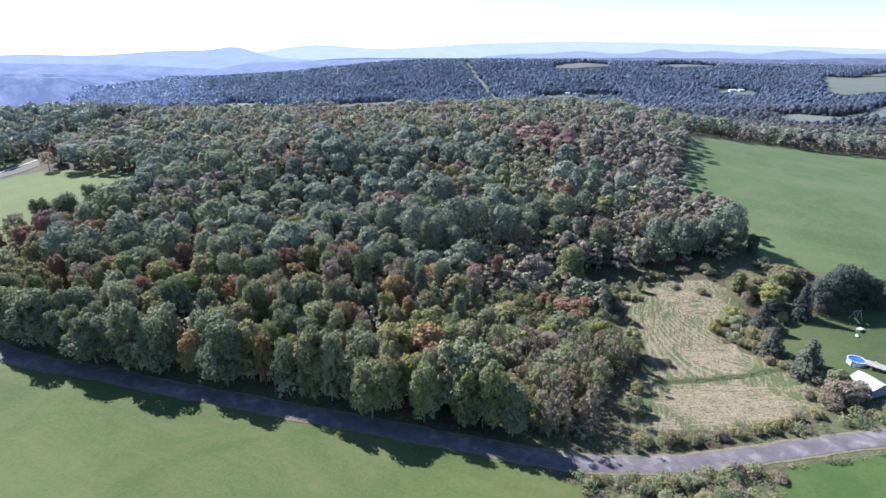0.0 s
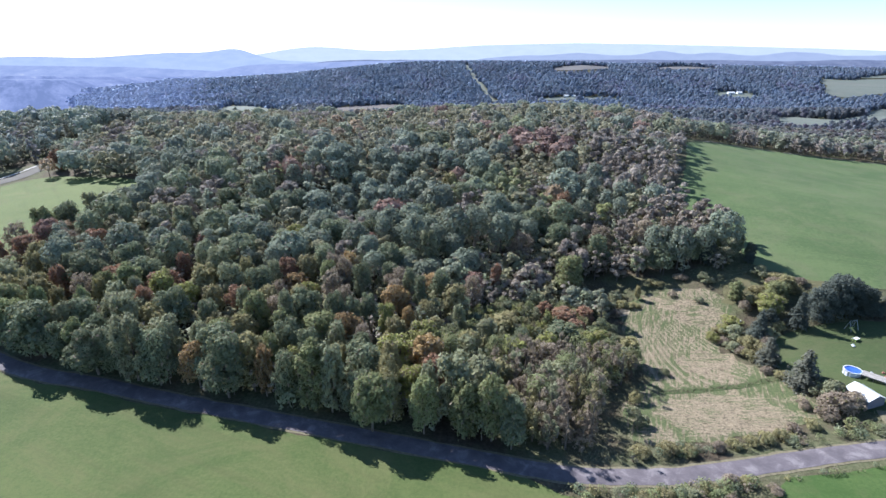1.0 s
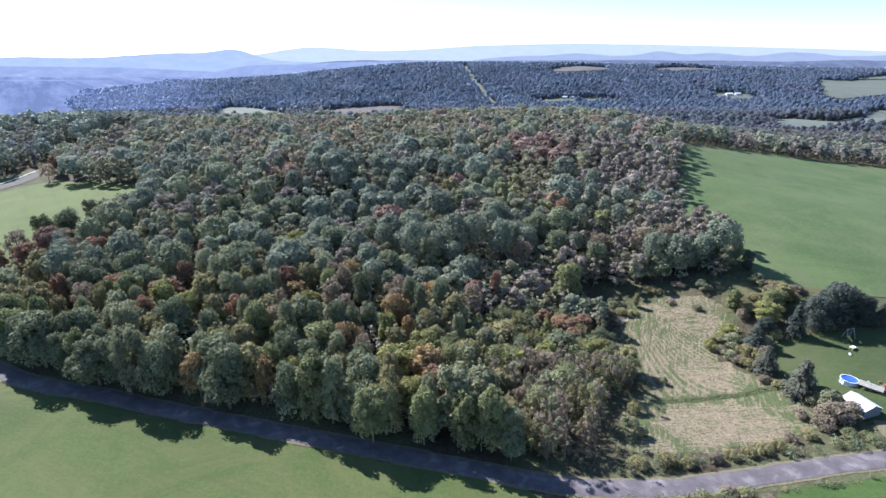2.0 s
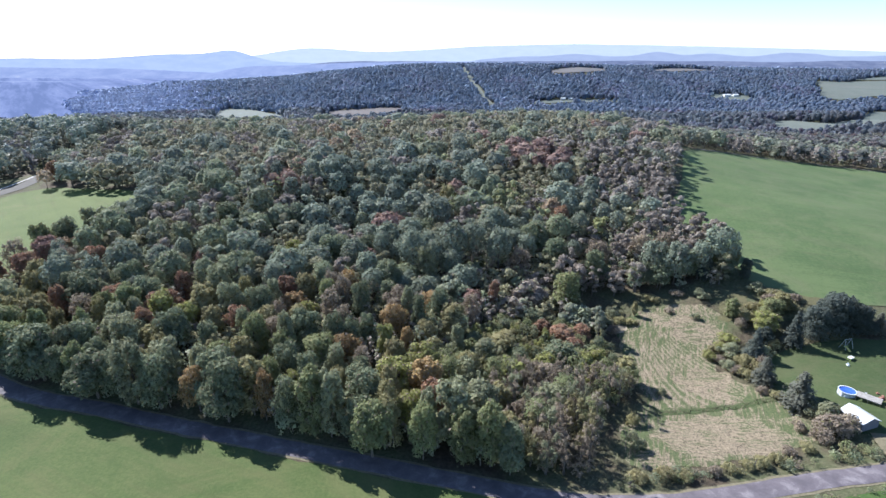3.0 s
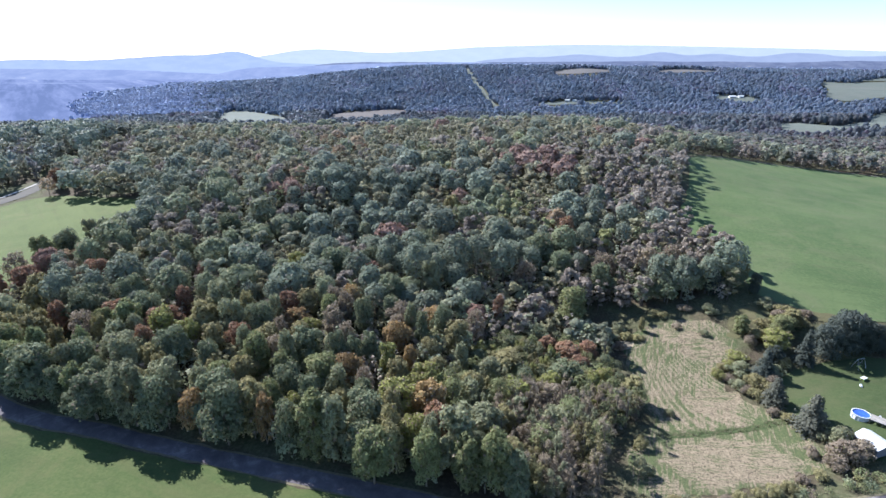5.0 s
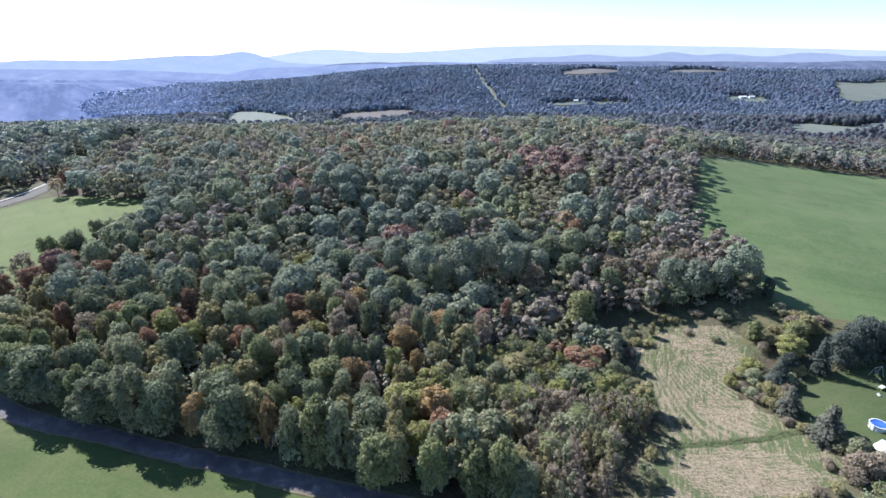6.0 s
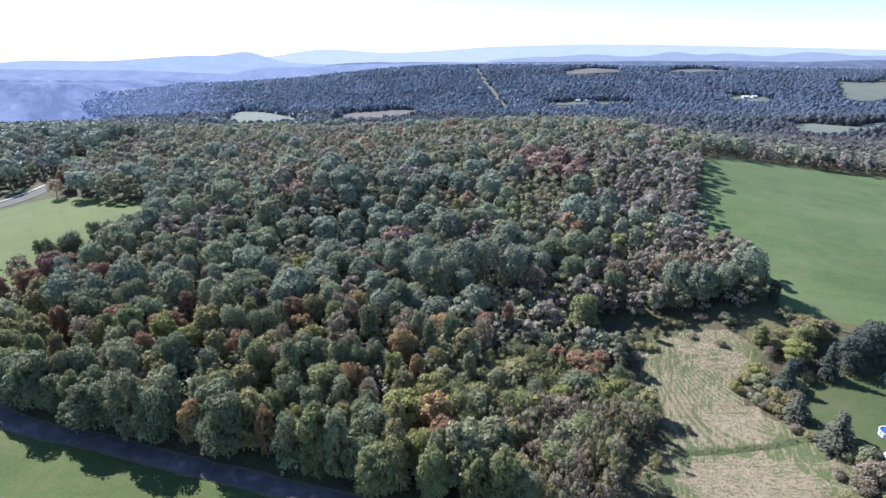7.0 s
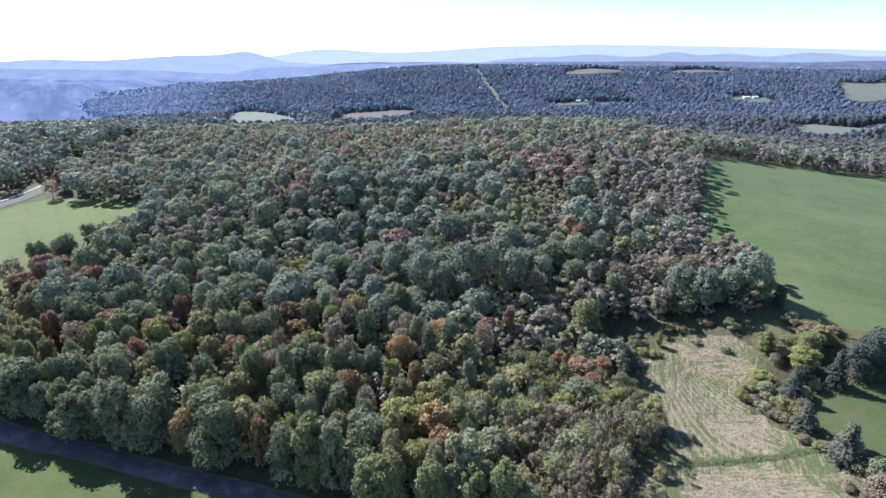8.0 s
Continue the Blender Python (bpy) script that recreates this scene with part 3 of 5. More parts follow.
def make_tree(name, kind, band, seed, blades, leaf, label, category, twigs=0, mat=None):
    """One broad-leaved tree or bush, unit-sized: crown radius about 1, height 2.3 (bush 1.1)."""
    r = np.random.default_rng(seed)
    centres, ways, lobes = crown_points(r, kind, blades)
    verts, faces = leaf_tris(centres, ways + np.array([0, 0, 0.25]), r.uniform(0.6, 1.4, blades) * leaf, r, 0.5)
    tone = np.full(blades, (band + 0.5) / 8 if mat is None else (band + 0.5) / 2)
    if mat is None:  # some leaves of each crown have turned, or are still green
        turned = r.uniform(0, 1, blades)
        tone = np.where(turned < 0.05, 2.5 / 8, np.where(turned < (0.08 if band < 5 else 0.16), 4.5 / 8, tone))
    crown = fast_mesh("crown", verts, faces, mat or leaf_mat, {"tone": tone, "vary": np.full(blades, 0.1)})
    tree = new(name)
    height = 1.65 if kind != "bush" else 0.45
    part("trunk", trunk_mesh(r, lobes[: 9 if twigs == 0 else 14], height, 0.055 if kind != "bush" else 0.035, twig_mat if twigs else bark_mat, twigs), None, tree)
    part("crown", crown, None, tree)
    return tagged(tree, label, category)


def make_conifer(name, band, seed, tiers, label, category):
    """A spruce or pine, unit-sized: radius about 1, height 3: whorls of drooping boughs."""
    r = np.random.default_rng(seed)
    cs, ns = [], []
    for k in range(tiers):
        h = 0.25 + 2.7 * (k / tiers)
        reach = (1 - (h - 0.25) / 2.85) ** 0.8 * r.uniform(0.85, 1.1)
        for b in range(max(9, int(24 * reach) + 8)):
            a = r.uniform(0, 2 * math.pi)
            length = reach * r.uniform(0.75, 1.1)
            steps = max(4, int(14 * length) + 2)
            for s in range(steps):
                f = (s + 0.6) / steps
                cs.append((math.cos(a) * length * f + r.normal(0, 0.03), math.sin(a) * length * f + r.normal(0, 0.03), h - 0.20 * f * f * length + r.normal(0, 0.04)))
                ns.append((math.cos(a) * 0.5, math.sin(a) * 0.5, 0.9))
    cs, ns = np.array(cs), np.array(ns)
    verts, faces = leaf_quads(cs, ns, r.uniform(0.035, 0.08, len(cs)), r)
    crown = fast_mesh("crown", verts, faces, needle_mat, {"tone": np.full(len(cs), (band + 0.5) / 2), "vary": np.full(len(cs), 0.25)})
    tree = new(name)
    bm = bmesh.new()
    tube(bm, (0, 0, -0.1), (0, 0, 2.9), 0.06, 0.012, 7)
    part("trunk", bm, bark_mat, tree)
    part("crown", crown, None, tree)
    return tagged(tree, label, category)


KINDS = {  # band: name, habits, label
    0: ("oak_tree", ("round", "spread", "round"), "dark green round-crowned oak in full leaf in the wood"),
    1: ("maple_tree", ("round", "round", "tall"), "mid-green maple with a dense leafy crown in the wood"),
    2: ("ash_tree", ("tall", "round", "tall"), "olive-green ash with a thinning crown in the wood"),
    3: ("poplar_tree", ("round", "tall", "round"), "grey-green poplar with pale silvery leaves in the wood"),
    4: ("thin_tree", ("tall", "round", "tall"), "greyish-brown tree with thin, half-fallen autumn leaves"),
    5: ("red_maple_tree", ("round", "tall"), "russet-red autumn maple among greener trees"),
    6: ("orange_tree", ("round", "tall"), "orange-brown autumn maple among greener trees"),
    7: ("birch_tree", ("tall", "round"), "yellow-green birch turning to autumn colour"),
}
stock = {}
for band, (name, habits, label) in KINDS.items():
    for v, habit in enumerate(habits):
        stock[band, v] = make_tree(name, habit, band, 100 * band + v, {4: 3600, 0: 5600, 1: 5600}.get(band, 4800), {4: 0.046, 0: 0.054, 1: 0.054}.get(band, 0.057), label, "tree", 3 if band == 4 else 0)
stock["bush", 0] = make_tree("bush", "bush", 2, 901, 1800, 0.055, "scrubby olive-green bush in rank grass", "bush")
stock["bush", 1] = make_tree("bush", "bush", 4, 902, 1800, 0.055, "scrubby brownish bush beside the road", "bush", 2)
stock["bush", 2] = make_tree("bush", "bush", 3, 903, 1800, 0.055, "rounded grey-green bush at the field edge", "bush")
stock["bush", 3] = make_tree("bush", "bush", 7, 904, 1800, 0.055, "yellow-green autumn shrub at the field edge", "bush")
stock["pine", 0] = make_tree("pine_tree", "dense", 0, 951, 6000, 0.052, "dense dark green pine beside the lawn", "tree", 0, needle_mat)
stock["pine", 1] = make_tree("pine_tree", "dense", 0, 953, 6000, 0.052, "dense dark green pine beside the lawn", "tree", 0, needle_mat)
stock["conifer", 0] = make_conifer("pine_tree", 0, 955, 21, "tall dark green pine with pointed top beside the lawn", "tree")
stock["conifer", 1] = make_conifer("spruce_tree", 1, 952, 19, "grey-green spruce with drooping boughs", "tree")
used = set()


def plant(key, x, y, radius, height, r=rng, group="trees of the wood"):
    """Sets a tree of the stock on the ground, at its size."""
    unit = {"bush": 1.05, "conifer": 3.0}.get(key[0], 2.3)
    m = Matrix.Translation((x, y, gz(x, y))) @ Matrix.Rotation(float(r.uniform(0, 6.28)), 4, "Z") @ Matrix.Diagonal((radius, radius, height / unit, 1))
    if key in used:
        return copy_thing(stock[key], m @ Matrix.Diagonal([1 / s for s in stock[key].scale] + [1]))
    used.add(key)
    ob = stock[key]
    ob.matrix_basis = m
    return tagged(ob, group=group)


# Trees that stand out, by kind: east, north, radius of the crown.
MARKED = {
    0: [(-102, 98, 7.1), (-85, 93, 6), (-69, 91, 4.9), (-52, 88, 5.4), (-96, 105, 5), (-50, 168, 6.6), (-112, 129, 6.3), (-44, 116, 5.2), (-28, 150, 5.6), (21, 184, 7.2), (-60, 127, 4.6), (-78, 113, 4.9), (-39, 171, 5), (-20, 188, 6.4), (-98, 191, 6.5), (-149, 169, 5.6), (-105, 138, 5.1), (-10, 133, 4), (28, 175, 5.6), (41, 168, 4.7)],
    1: [(-32, 85, 5.6), (-19, 79.5, 4.9), (29, 152, 5.9), (-9, 80, 3.4), (-119, 109, 5.5), (-46, 106, 4.2), (-45, 95, 3.3), (-111, 101, 5), (-126, 106, 5.4), (-138, 112, 4.9), (-152, 161, 5.6)],
    2: [(6, 96, 4.4), (8, 84, 3.4), (39, 116, 4.1), (-69, 117, 4.4), (-56, 105, 4.4), (-13, 222, 5.5), (-29, 93, 3.4), (-10, 112, 3.5), (-136, 140, 5.1)],
    3: [(-75, 92, 5.7), (-2, 104, 3.9), (3, 117, 3.9), (-103, 166, 6), (-16, 157, 5), (-63, 98, 3.1), (-146, 178, 4.6), (-32, 102, 3.7)],
    4: [(-4, 91, 3), (18, 109, 4.8), (17, 82, 3.1), (11, 92, 3), (-53, 123, 3.5), (43, 175, 6.1), (15, 168, 5.3), (58, 175, 5.4), (-26, 103, 3.3), (-1, 136, 4.1), (65, 175, 5.2), (-133, 149, 5.1), (-155, 153, 5.4)],
    5: [(25, 132, 5.0), (31, 134, 4.2), (20, 135, 3.6), (28, 127, 3.4), (-146, 146, 5.6), (-151, 140, 4.5), (-126, 153, 5.1), (-87, 136, 3.5), (-103, 128, 4.7), (-117, 124, 3.5), (6, 148, 2.3), (33, 199, 5.2), (-229, 264, 5.2), (-233, 268, 4.2)],
    6: [(-60, 91, 3.7), (-44, 89, 3.1), (-22, 125, 4.3), (-17, 117, 2.2), (-38, 142, 4.6)],
    7: [(-12, 88, 4.1), (33, 121, 2.8), (29, 117, 3.2), (29, 110, 2.8), (-65, 169, 4.7), (-22, 114, 3.5)],
}


def tall(band, x, y):
    """How high trees of a kind grow: lower in the young growth beside the clearing."""
    young = max(0.0, 1 - math.hypot((x - 22) / 34, (y - 112) / 40))
    if 15 < x < 36 and 124 < y < 140:
        return 6.5
    return (13.5 if band in (0, 1, 3) else 11.5) * (1 - 0.32 * min(1, 2 * young))


ROAD_XY = np.array([tuple(p) for p in ROAD])


def off_road(x, y):
    return float(np.min(np.hypot(ROAD_XY[:, 0] - x, ROAD_XY[:, 1] - y)))


def road_y(x):
    return np.interp(x, ROAD_XY[:, 0], ROAD_XY[:, 1])


BRUSH = [(32, 154), (38, 161), (52, 160), (60, 152), (45, 138), (38, 139), (34, 147)]  # low open growth at the head of the clearing
WOOD = [(-420, 180), (-300, 155), (-200, 132), (-140, 112), (-105, 98), (-81, 93), (-55, 88.7), (-29, 84), (-5, 79.5), (10, 77.5), (22, 78), (26, 86), (27, 95), (34, 104), (41, 111), (38, 120),
        (38, 134), (40, 148), (48, 156), (62, 158), (76, 156), (84, 160), (84, 176), (78, 202), (76, 215), (88, 240), (99, 270), (107, 294), (113, 317), (125, 339), (147, 359), (186, 376), (240, 384), (276, 375),
        (306, 353), (430, 338), (700, 420), (700, 640), (-700, 640), (-700, 200)]


def wooded(x, y):
    """Where the home woods stand: inside their outline and clear of the fields and lanes."""
    ok = inside(x, y, WOOD) & ~inside(x, y, BRUSH) & ~inside(x, y, WEST_FIELD) & ~inside(x, y, [(-240, 225), (-228, 256), (-240, 280), (-264, 284), (-286, 240), (-315, 195), (-300, 170)])
    lane = np.array(LANE)
    for (x1, y1), (x2, y2) in zip(lane[:-1], lane[1:]):
        t = np.clip(((x - x1) * (x2 - x1) + (y - y1) * (y2 - y1)) / ((x2 - x1) ** 2 + (y2 - y1) ** 2), 0, 1)
        ok &= np.hypot(x - x1 - t * (x2 - x1), y - y1 - t * (y2 - y1)) > np.where(y > 285, 7.0, 11)
    return ok


def scatter(x0, x1, y0, y1, gap, r, jitter=0.42):
    """An uneven lattice of places."""
    sx, sy = np.meshgrid(np.arange(x0, x1, gap), np.arange(y0, y1, gap * 0.87))
    sx = sx + (np.arange(sx.shape[0]) % 2)[:, None] * gap / 2
    return (sx + r.uniform(-jitter, jitter, sx.shape) * gap).ravel(), (sy + r.uniform(-jitter, jitter, sy.shape) * gap).ravel()


def soft_field(x, y, size, seed):
    """Slow random variation over the land, about -1 to 1."""
    r = np.random.default_rng(seed)
    total = 0
    for _ in range(6):
        a, p = r.uniform(0, 6.28), r.uniform(0, 6.28)
        k = r.uniform(0.6, 1.6) * 6.28 / size
        total = total + np.sin(k * (x * math.cos(a) + y * math.sin(a)) + p)
    return total / 3.0


# Stands of one colour in the wood: east, north, reach, kind, weight.
DRIFTS = [(21, 280, 9, 5, 2.5), (-89, 316, 11, 6, 1.5), (-88, 236, 8, 5, 1.5), (41, 261, 6, 5, 1.5), (76, 255, 13, 4, 5.0), (62, 227, 12, 4, 2.5), (74, 217, 9, 4, 3.0), (66, 270, 12, 4, 3.5),
          (21, 230, 15, 2, 3.0), (-27, 326, 16, 2, 3.0), (3, 219, 10, 7, 1.2), (-52, 230, 10, 2, 3.0), (-159, 234, 12, 3, 3.0), (-186, 327, 22, 2, 2.5), (120, 335, 14, 2, 3.0)]
DRIFTS += [(-38, 170, 7, 0, 3.0), (-22, 168, 7, 0, 3.0), (-8, 171, 7, 0, 2.5), (5, 150, 12, 2, 2.5), (20, 150, 10, 4, 1.5), (38, 178, 9, 4, 2.0)]
DRIFTS += [(-18, 109, 8, 6, 1.2), (-12, 104, 7, 7, 1.4), (-50, 330, 30, 2, 1.5), (60, 330, 30, 2, 1.2), (-100, 280, 25, 2, 1.0)]
DRIFTS += [(x, y, 8, 0, 4.0) for x, y in ((-29, 253), (-65, 238), (-38, 239), (3, 248), (45, 249), (-49, 212), (19, 180), (44, 208), (-155, 293), (-198, 232), (-166, 219), (-26, 149), (135, 352), (70, 160))]


def choose_bands(x, y, r):
    """The kind of tree at each place: darker oaks to the west and in the gully, thin grey trees beside the pasture and in the young growth."""
    n = len(x)
    w = np.tile(np.array([0.22, 0.15, 0.24, 0.12, 0.18, 0.04, 0.025, 0.06]), (n, 1))
    west = np.clip((-x - 10) / 120, 0, 1) * np.clip((260 - y) / 100, 0, 1)
    w[:, 0] += 0.30 * west
    w[:, 5] += 0.03 * west
    w[:, 4] *= 1 - 0.6 * np.clip((20 - x) / 40, 0, 1) * np.clip((190 - y) / 60, 0, 1)
    young = np.clip(1.7 - np.hypot((x - 16) / 30, (y - 106) / 34), 0, 1)
    w[:, 0] *= 1 - 0.9 * young
    w[:, 1] *= 1 - 0.6 * young
    w[:, 4] += 0.40 * young
    w[:, 2] += 0.25 * young
    w[:, 3] += 0.40 * young
    w[:, 7] += 0.08 * young
    edge = np.exp(-(((x - np.interp(y, [160, 215, 240, 290, 330], [72, 68, 80, 94, 110])) / 24) ** 2)) * np.clip((y - 150) / 20, 0, 1)
    w[:, 4] += 1.1 * edge + 3.0 * edge * np.clip((y - 215) / 25, 0, 1) * np.clip((330 - y) / 20, 0, 1)
    w[:, 5] += 0.10 * edge
    w[:, 7] *= 1 - np.clip(1.5 * edge, 0, 1)
    crest = np.clip((y - 230) / 60, 0, 1)
    w[:, 2] += 0.55 * crest
    w[:, 4] += 0.12 * crest
    w[:, 0] *= 1 - 0.45 * crest
    v = soft_field(x, y, 60, 5)
    w[:, 4] *= np.clip(1 + 1.8 * v, 0.1, 4)
    w[:, 0] *= np.clip(1 - 1.1 * v, 0.15, 3)
    u = soft_field(x, y, 45, 11)
    w[:, 5:8] *= np.clip(1 + 1.5 * u, 0.1, 3)[:, None]
    w[:, 5:8] *= (0.75 - 0.4 * np.clip((y - 170) / 60, 0, 1))[:, None]
    for k in range(8):  # each kind in drifts of its own
        w[:, k] *= np.exp(1.4 * soft_field(x, y, 50 + 7 * k, 60 + k))
    for px, py, reach, kind, much in DRIFTS:
        w[:, kind] += much * np.exp(-((x - px) ** 2 + (y - py) ** 2) / (2 * reach * reach))
    east = np.clip((x - 140) / 30, 0, 1)
    w[:, 3] += 1.5 * east
    w[:, 4] += 2.5 * east
    stand = (x < np.interp(y, [p[1] for p in LANE], [p[0] for p in LANE])) & (y > 262)
    w[stand] *= np.array([3.0, 2.2, 1.0, 0.5, 0.3, 0.1, 0.1, 0.2])
    w /= w.sum(1, keepdims=True)
    return (w.cumsum(1) < r.uniform(0, 1, (n, 1))).sum(1).clip(0, 7)


taken = []
for band, rows in MARKED.items():
    for x, y, radius in rows:
        key = (band, int(rng.integers(len(KINDS[band][1]))))
        plant(key, x, y, radius, tall(band, x, y) * rng.uniform(0.95, 1.05) * (0.8 + 0.035 * radius) * (1.14 if -80 < x < -28 and y < 93 else 1.0))
        taken.append((x, y, radius))

def young_zone(x, y):
    return np.hypot((x - 19) / 26, (y - 108) / 33) < 1


# A close row along the shaded stretch of the road.
for k in range(30):
    x = -142 + 5.2 * k + float(rng.uniform(-1.2, 1.2))
    y = float(road_y(x)) + float(rng.uniform(4.4, 5.8))
    if any((x - a) ** 2 + (y - b) ** 2 < (0.42 * c + 1.2) ** 2 for a, b, c in taken) or any(math.hypot(x - a, y - b) < c + 1.6 for k6 in (5, 6, 7) for a, b, c in MARKED[k6]):
        continue
    band = int(rng.choice([1, 2, 1, 3, 0, 0, 1]))
    radius = float(rng.uniform(3.2, 4.7))
    plant((band, int(rng.integers(len(KINDS[band][1])))), x, y, radius, float(rng.uniform(11.0, 15.0)))
    taken.append((x, y, radius))

# The woods' near side: every tree a thing of its own.
sx, sy = scatter(-135, 60, 74, 150, 5.5, rng)
keep = wooded(sx, sy) & (~young_zone(sx, sy) | (rng.uniform(0, 1, sx.shape) < 0.22)) & (sy < 143 - 0.12 * np.abs(sx + 30))
sx, sy = sx[keep], sy[keep]
order = np.argsort(sy - road_y(sx))
bands = choose_bands(sx, sy, rng)
count = 0
for i in order:
    x, y = float(sx[i]), float(sy[i])
    radius = float(2.8 + 3.4 * rng.uniform(0, 1) ** 1.2)
    beside = off_road(x, y) < 10.5
    if off_road(x, y) < 3.9 or any((x - a) ** 2 + (y - b) ** 2 < ((0.40 if beside else 0.56) * (radius + c)) ** 2 for a, b, c in taken):
        continue
    taken.append((x, y, radius))
    band = int(bands[i])
    if count < 246:
        count += 1
        plant((band, int(rng.integers(len(KINDS[band][1])))), x, y, radius, tall(band, x, y) * float(rng.uniform(0.95, 1.15) if beside else rng.uniform(0.8, 1.08)))


def wood_stuff(name, x, y, radius, height, band, blades, leaf, mat, label, r, quads_too=True, low=0.22, tallness=0.85):
    """Many trees in one mesh: crowns of lobed leaf clumps, with tapered trunks under them."""
    n = len(x)
    z = ground_z(x, y)
    lobes = 6 if leaf > 0.36 else 10 if leaf > 0.2 else 15
    la = r.uniform(0, 6.28, (n, lobes))
    lo = r.uniform(0.15, 0.66, (n, lobes))
    lh = np.linspace(low + 0.1, 0.86, lobes)[None] + r.uniform(-0.06, 0.06, (n, lobes))
    lr = r.uniform(0.40, 0.60, (n, lobes)) * (1 if leaf > 0.36 else 0.84 if leaf > 0.2 else 0.70)
    feathery = np.isin(band, (2, 3, 4, 7)) & (leaf < 0.3)
    lr = lr * np.where(feathery, 0.72, 1.0)[:, None]
    lo = lo * np.where(feathery, 1.2, 1.0)[:, None]
    lo = lo * np.clip(1.25 - np.abs(lh - 0.62) * 1.6, 0.2, 1)
    which = r.integers(0, lobes, (n, blades))
    row = np.arange(n)[:, None]
    d = ball_points(n * blades, r).reshape(n, blades, 3)
    d[..., 2] = np.where(d[..., 2] < -0.2, -d[..., 2], d[..., 2])
    rad = radius[:, None] * lr[row, which] * np.where(feathery[:, None], r.uniform(0.5, 1.2, (n, blades)), r.uniform(0.62, 1.14, (n, blades)) if leaf < 0.3 else r.uniform(0.8, 1.08, (n, blades)))
    cx = x[:, None] + np.cos(la[row, which]) * lo[row, which] * radius[:, None] + d[..., 0] * rad
    cy = y[:, None] + np.sin(la[row, which]) * lo[row, which] * radius[:, None] + d[..., 1] * rad
    cz = z[:, None] + lh[row, which] * height[:, None] + d[..., 2] * rad * tallness
    if leaf < 0.3:  # dense kinds close into one knobbly dome
        e = ball_points(n * blades, r).reshape(n, blades, 3)
        e[..., 2] = np.where(e[..., 2] < -0.55, -e[..., 2], e[..., 2])
        phase = r.uniform(0, 6.28, (n, 1, 3))
        knob = np.sin(6.5 * e[..., 0] + phase[..., 0]) * np.sin(6.5 * e[..., 1] + phase[..., 1]) + 0.6 * np.sin(8 * e[..., 2] + phase[..., 2])
        reach = radius[:, None] * (0.94 + 0.13 * knob) * r.uniform(0.80, 1.06, (n, blades))
        dome = (~feathery)[:, None]
        tall_r = 0.40 * height[:, None] / radius[:, None]
        cx = np.where(dome, x[:, None] + e[..., 0] * reach, cx)
        cy = np.where(dome, y[:, None] + e[..., 1] * reach, cy)
        cz = np.where(dome, z[:, None] + 0.58 * height[:, None] + e[..., 2] * reach * np.clip(tall_r, 0.8, 1.5), cz)
        d = np.where(dome[..., None], e, d)
    c, nrm = np.stack([cx, cy, cz], -1).reshape(-1, 3), d.reshape(-1, 3) + np.array([0, 0, 0.25 if leaf < 0.3 else 1.0])
    size = (radius[:, None] * leaf * r.uniform(0.65, 1.3, (n, blades))).ravel()
    verts, faces = leaf_quads(c, nrm, size, r) if quads_too else leaf_tris(c, nrm, size, r, 0.42 if leaf < 0.34 else 0.25)
    tone = np.repeat((band + 0.5) / 8, blades)
    turned = r.uniform(0, 1, len(tone))
    if leaf < 0.3:
        tone = np.where(turned < 0.03, 2.5 / 8, np.where(turned < 0.05, 4.5 / 8, tone))
    vary = np.repeat(np.clip(r.uniform(0, 0.9, n) + (0.30 * soft_field(x, y, 170, 29) if leaf > 0.3 else 0.0), -0.2, 1.2), blades)
    mesh = fast_mesh("crowns", verts, faces, mat, {"tone": tone, "vary": vary})
    thing = new(name)
    tagged(thing, label, "woods" if "woods" in name else "trees" if "trees" in name else "shrubs", kind="stuff")
    tagged(part("crowns", mesh, None, thing), kind="stuff")
    if leaf < 0.4:
        ang = np.arange(4) * math.pi / 2
        ring = np.stack([np.cos(ang), np.sin(ang)], -1)
        low_r, high_r = 0.024 * height, 0.010 * height
        bottom = np.concatenate([np.stack([x, y], -1)[:, None] + ring[None] * low_r[:, None, None], np.repeat(z[:, None, None] - 0.3, 4, 1)], -1)
        top = np.concatenate([np.stack([x, y], -1)[:, None] + ring[None] * high_r[:, None, None], np.repeat((z + 0.75 * height)[:, None, None], 4, 1)], -1)
        tv = np.concatenate([bottom, top], 1).reshape(-1, 3)
        side = np.array([(k, (k + 1) % 4, 4 + (k + 1) % 4, 4 + k) for k in range(4)])
        tf = (np.arange(n)[:, None, None] * 8 + side[None]).reshape(-1, 4)
        tagged(part("trunks", fast_mesh("trunks", tv, tf, bark_mat), None, thing), kind="stuff")
    return thing


# The rest of the home woods, over the hill.
r2 = np.random.default_rng(21)


def packed(x0, x1, y0, y1, allowed, standing, r):
    """Crowns side by side as in a closed wood: the largest first, smaller ones in the gaps that are left."""
    cells, out = {}, []
    for a, b, c in standing:
        cells.setdefault((int(a // 7), int(b // 7)), []).append((a, b, c))
    for size, tries in ((6.3, 1500), (5.2, 4200), (4.3, 9500), (3.4, 17000), (2.7, 17000)):
        px, py, pr = r.uniform(x0, x1, tries), r.uniform(y0, y1, tries), size * r.uniform(0.88, 1.1, tries)
        ok = allowed(px, py)
        for a, b, c in zip(px[ok].tolist(), py[ok].tolist(), pr[ok].tolist()):
            i, j = int(a // 7), int(b // 7)
            if all((a - q[0]) ** 2 + (b - q[1]) ** 2 > (0.74 * (c + q[2])) ** 2 for di in (-2, -1, 0, 1, 2) for dj in (-2, -1, 0, 1, 2) for q in cells.get((i + di, j + dj), ())):
                cells.setdefault((i, j), []).append((a, b, c))
                out.append((a, b, c))
    return np.array(out).T


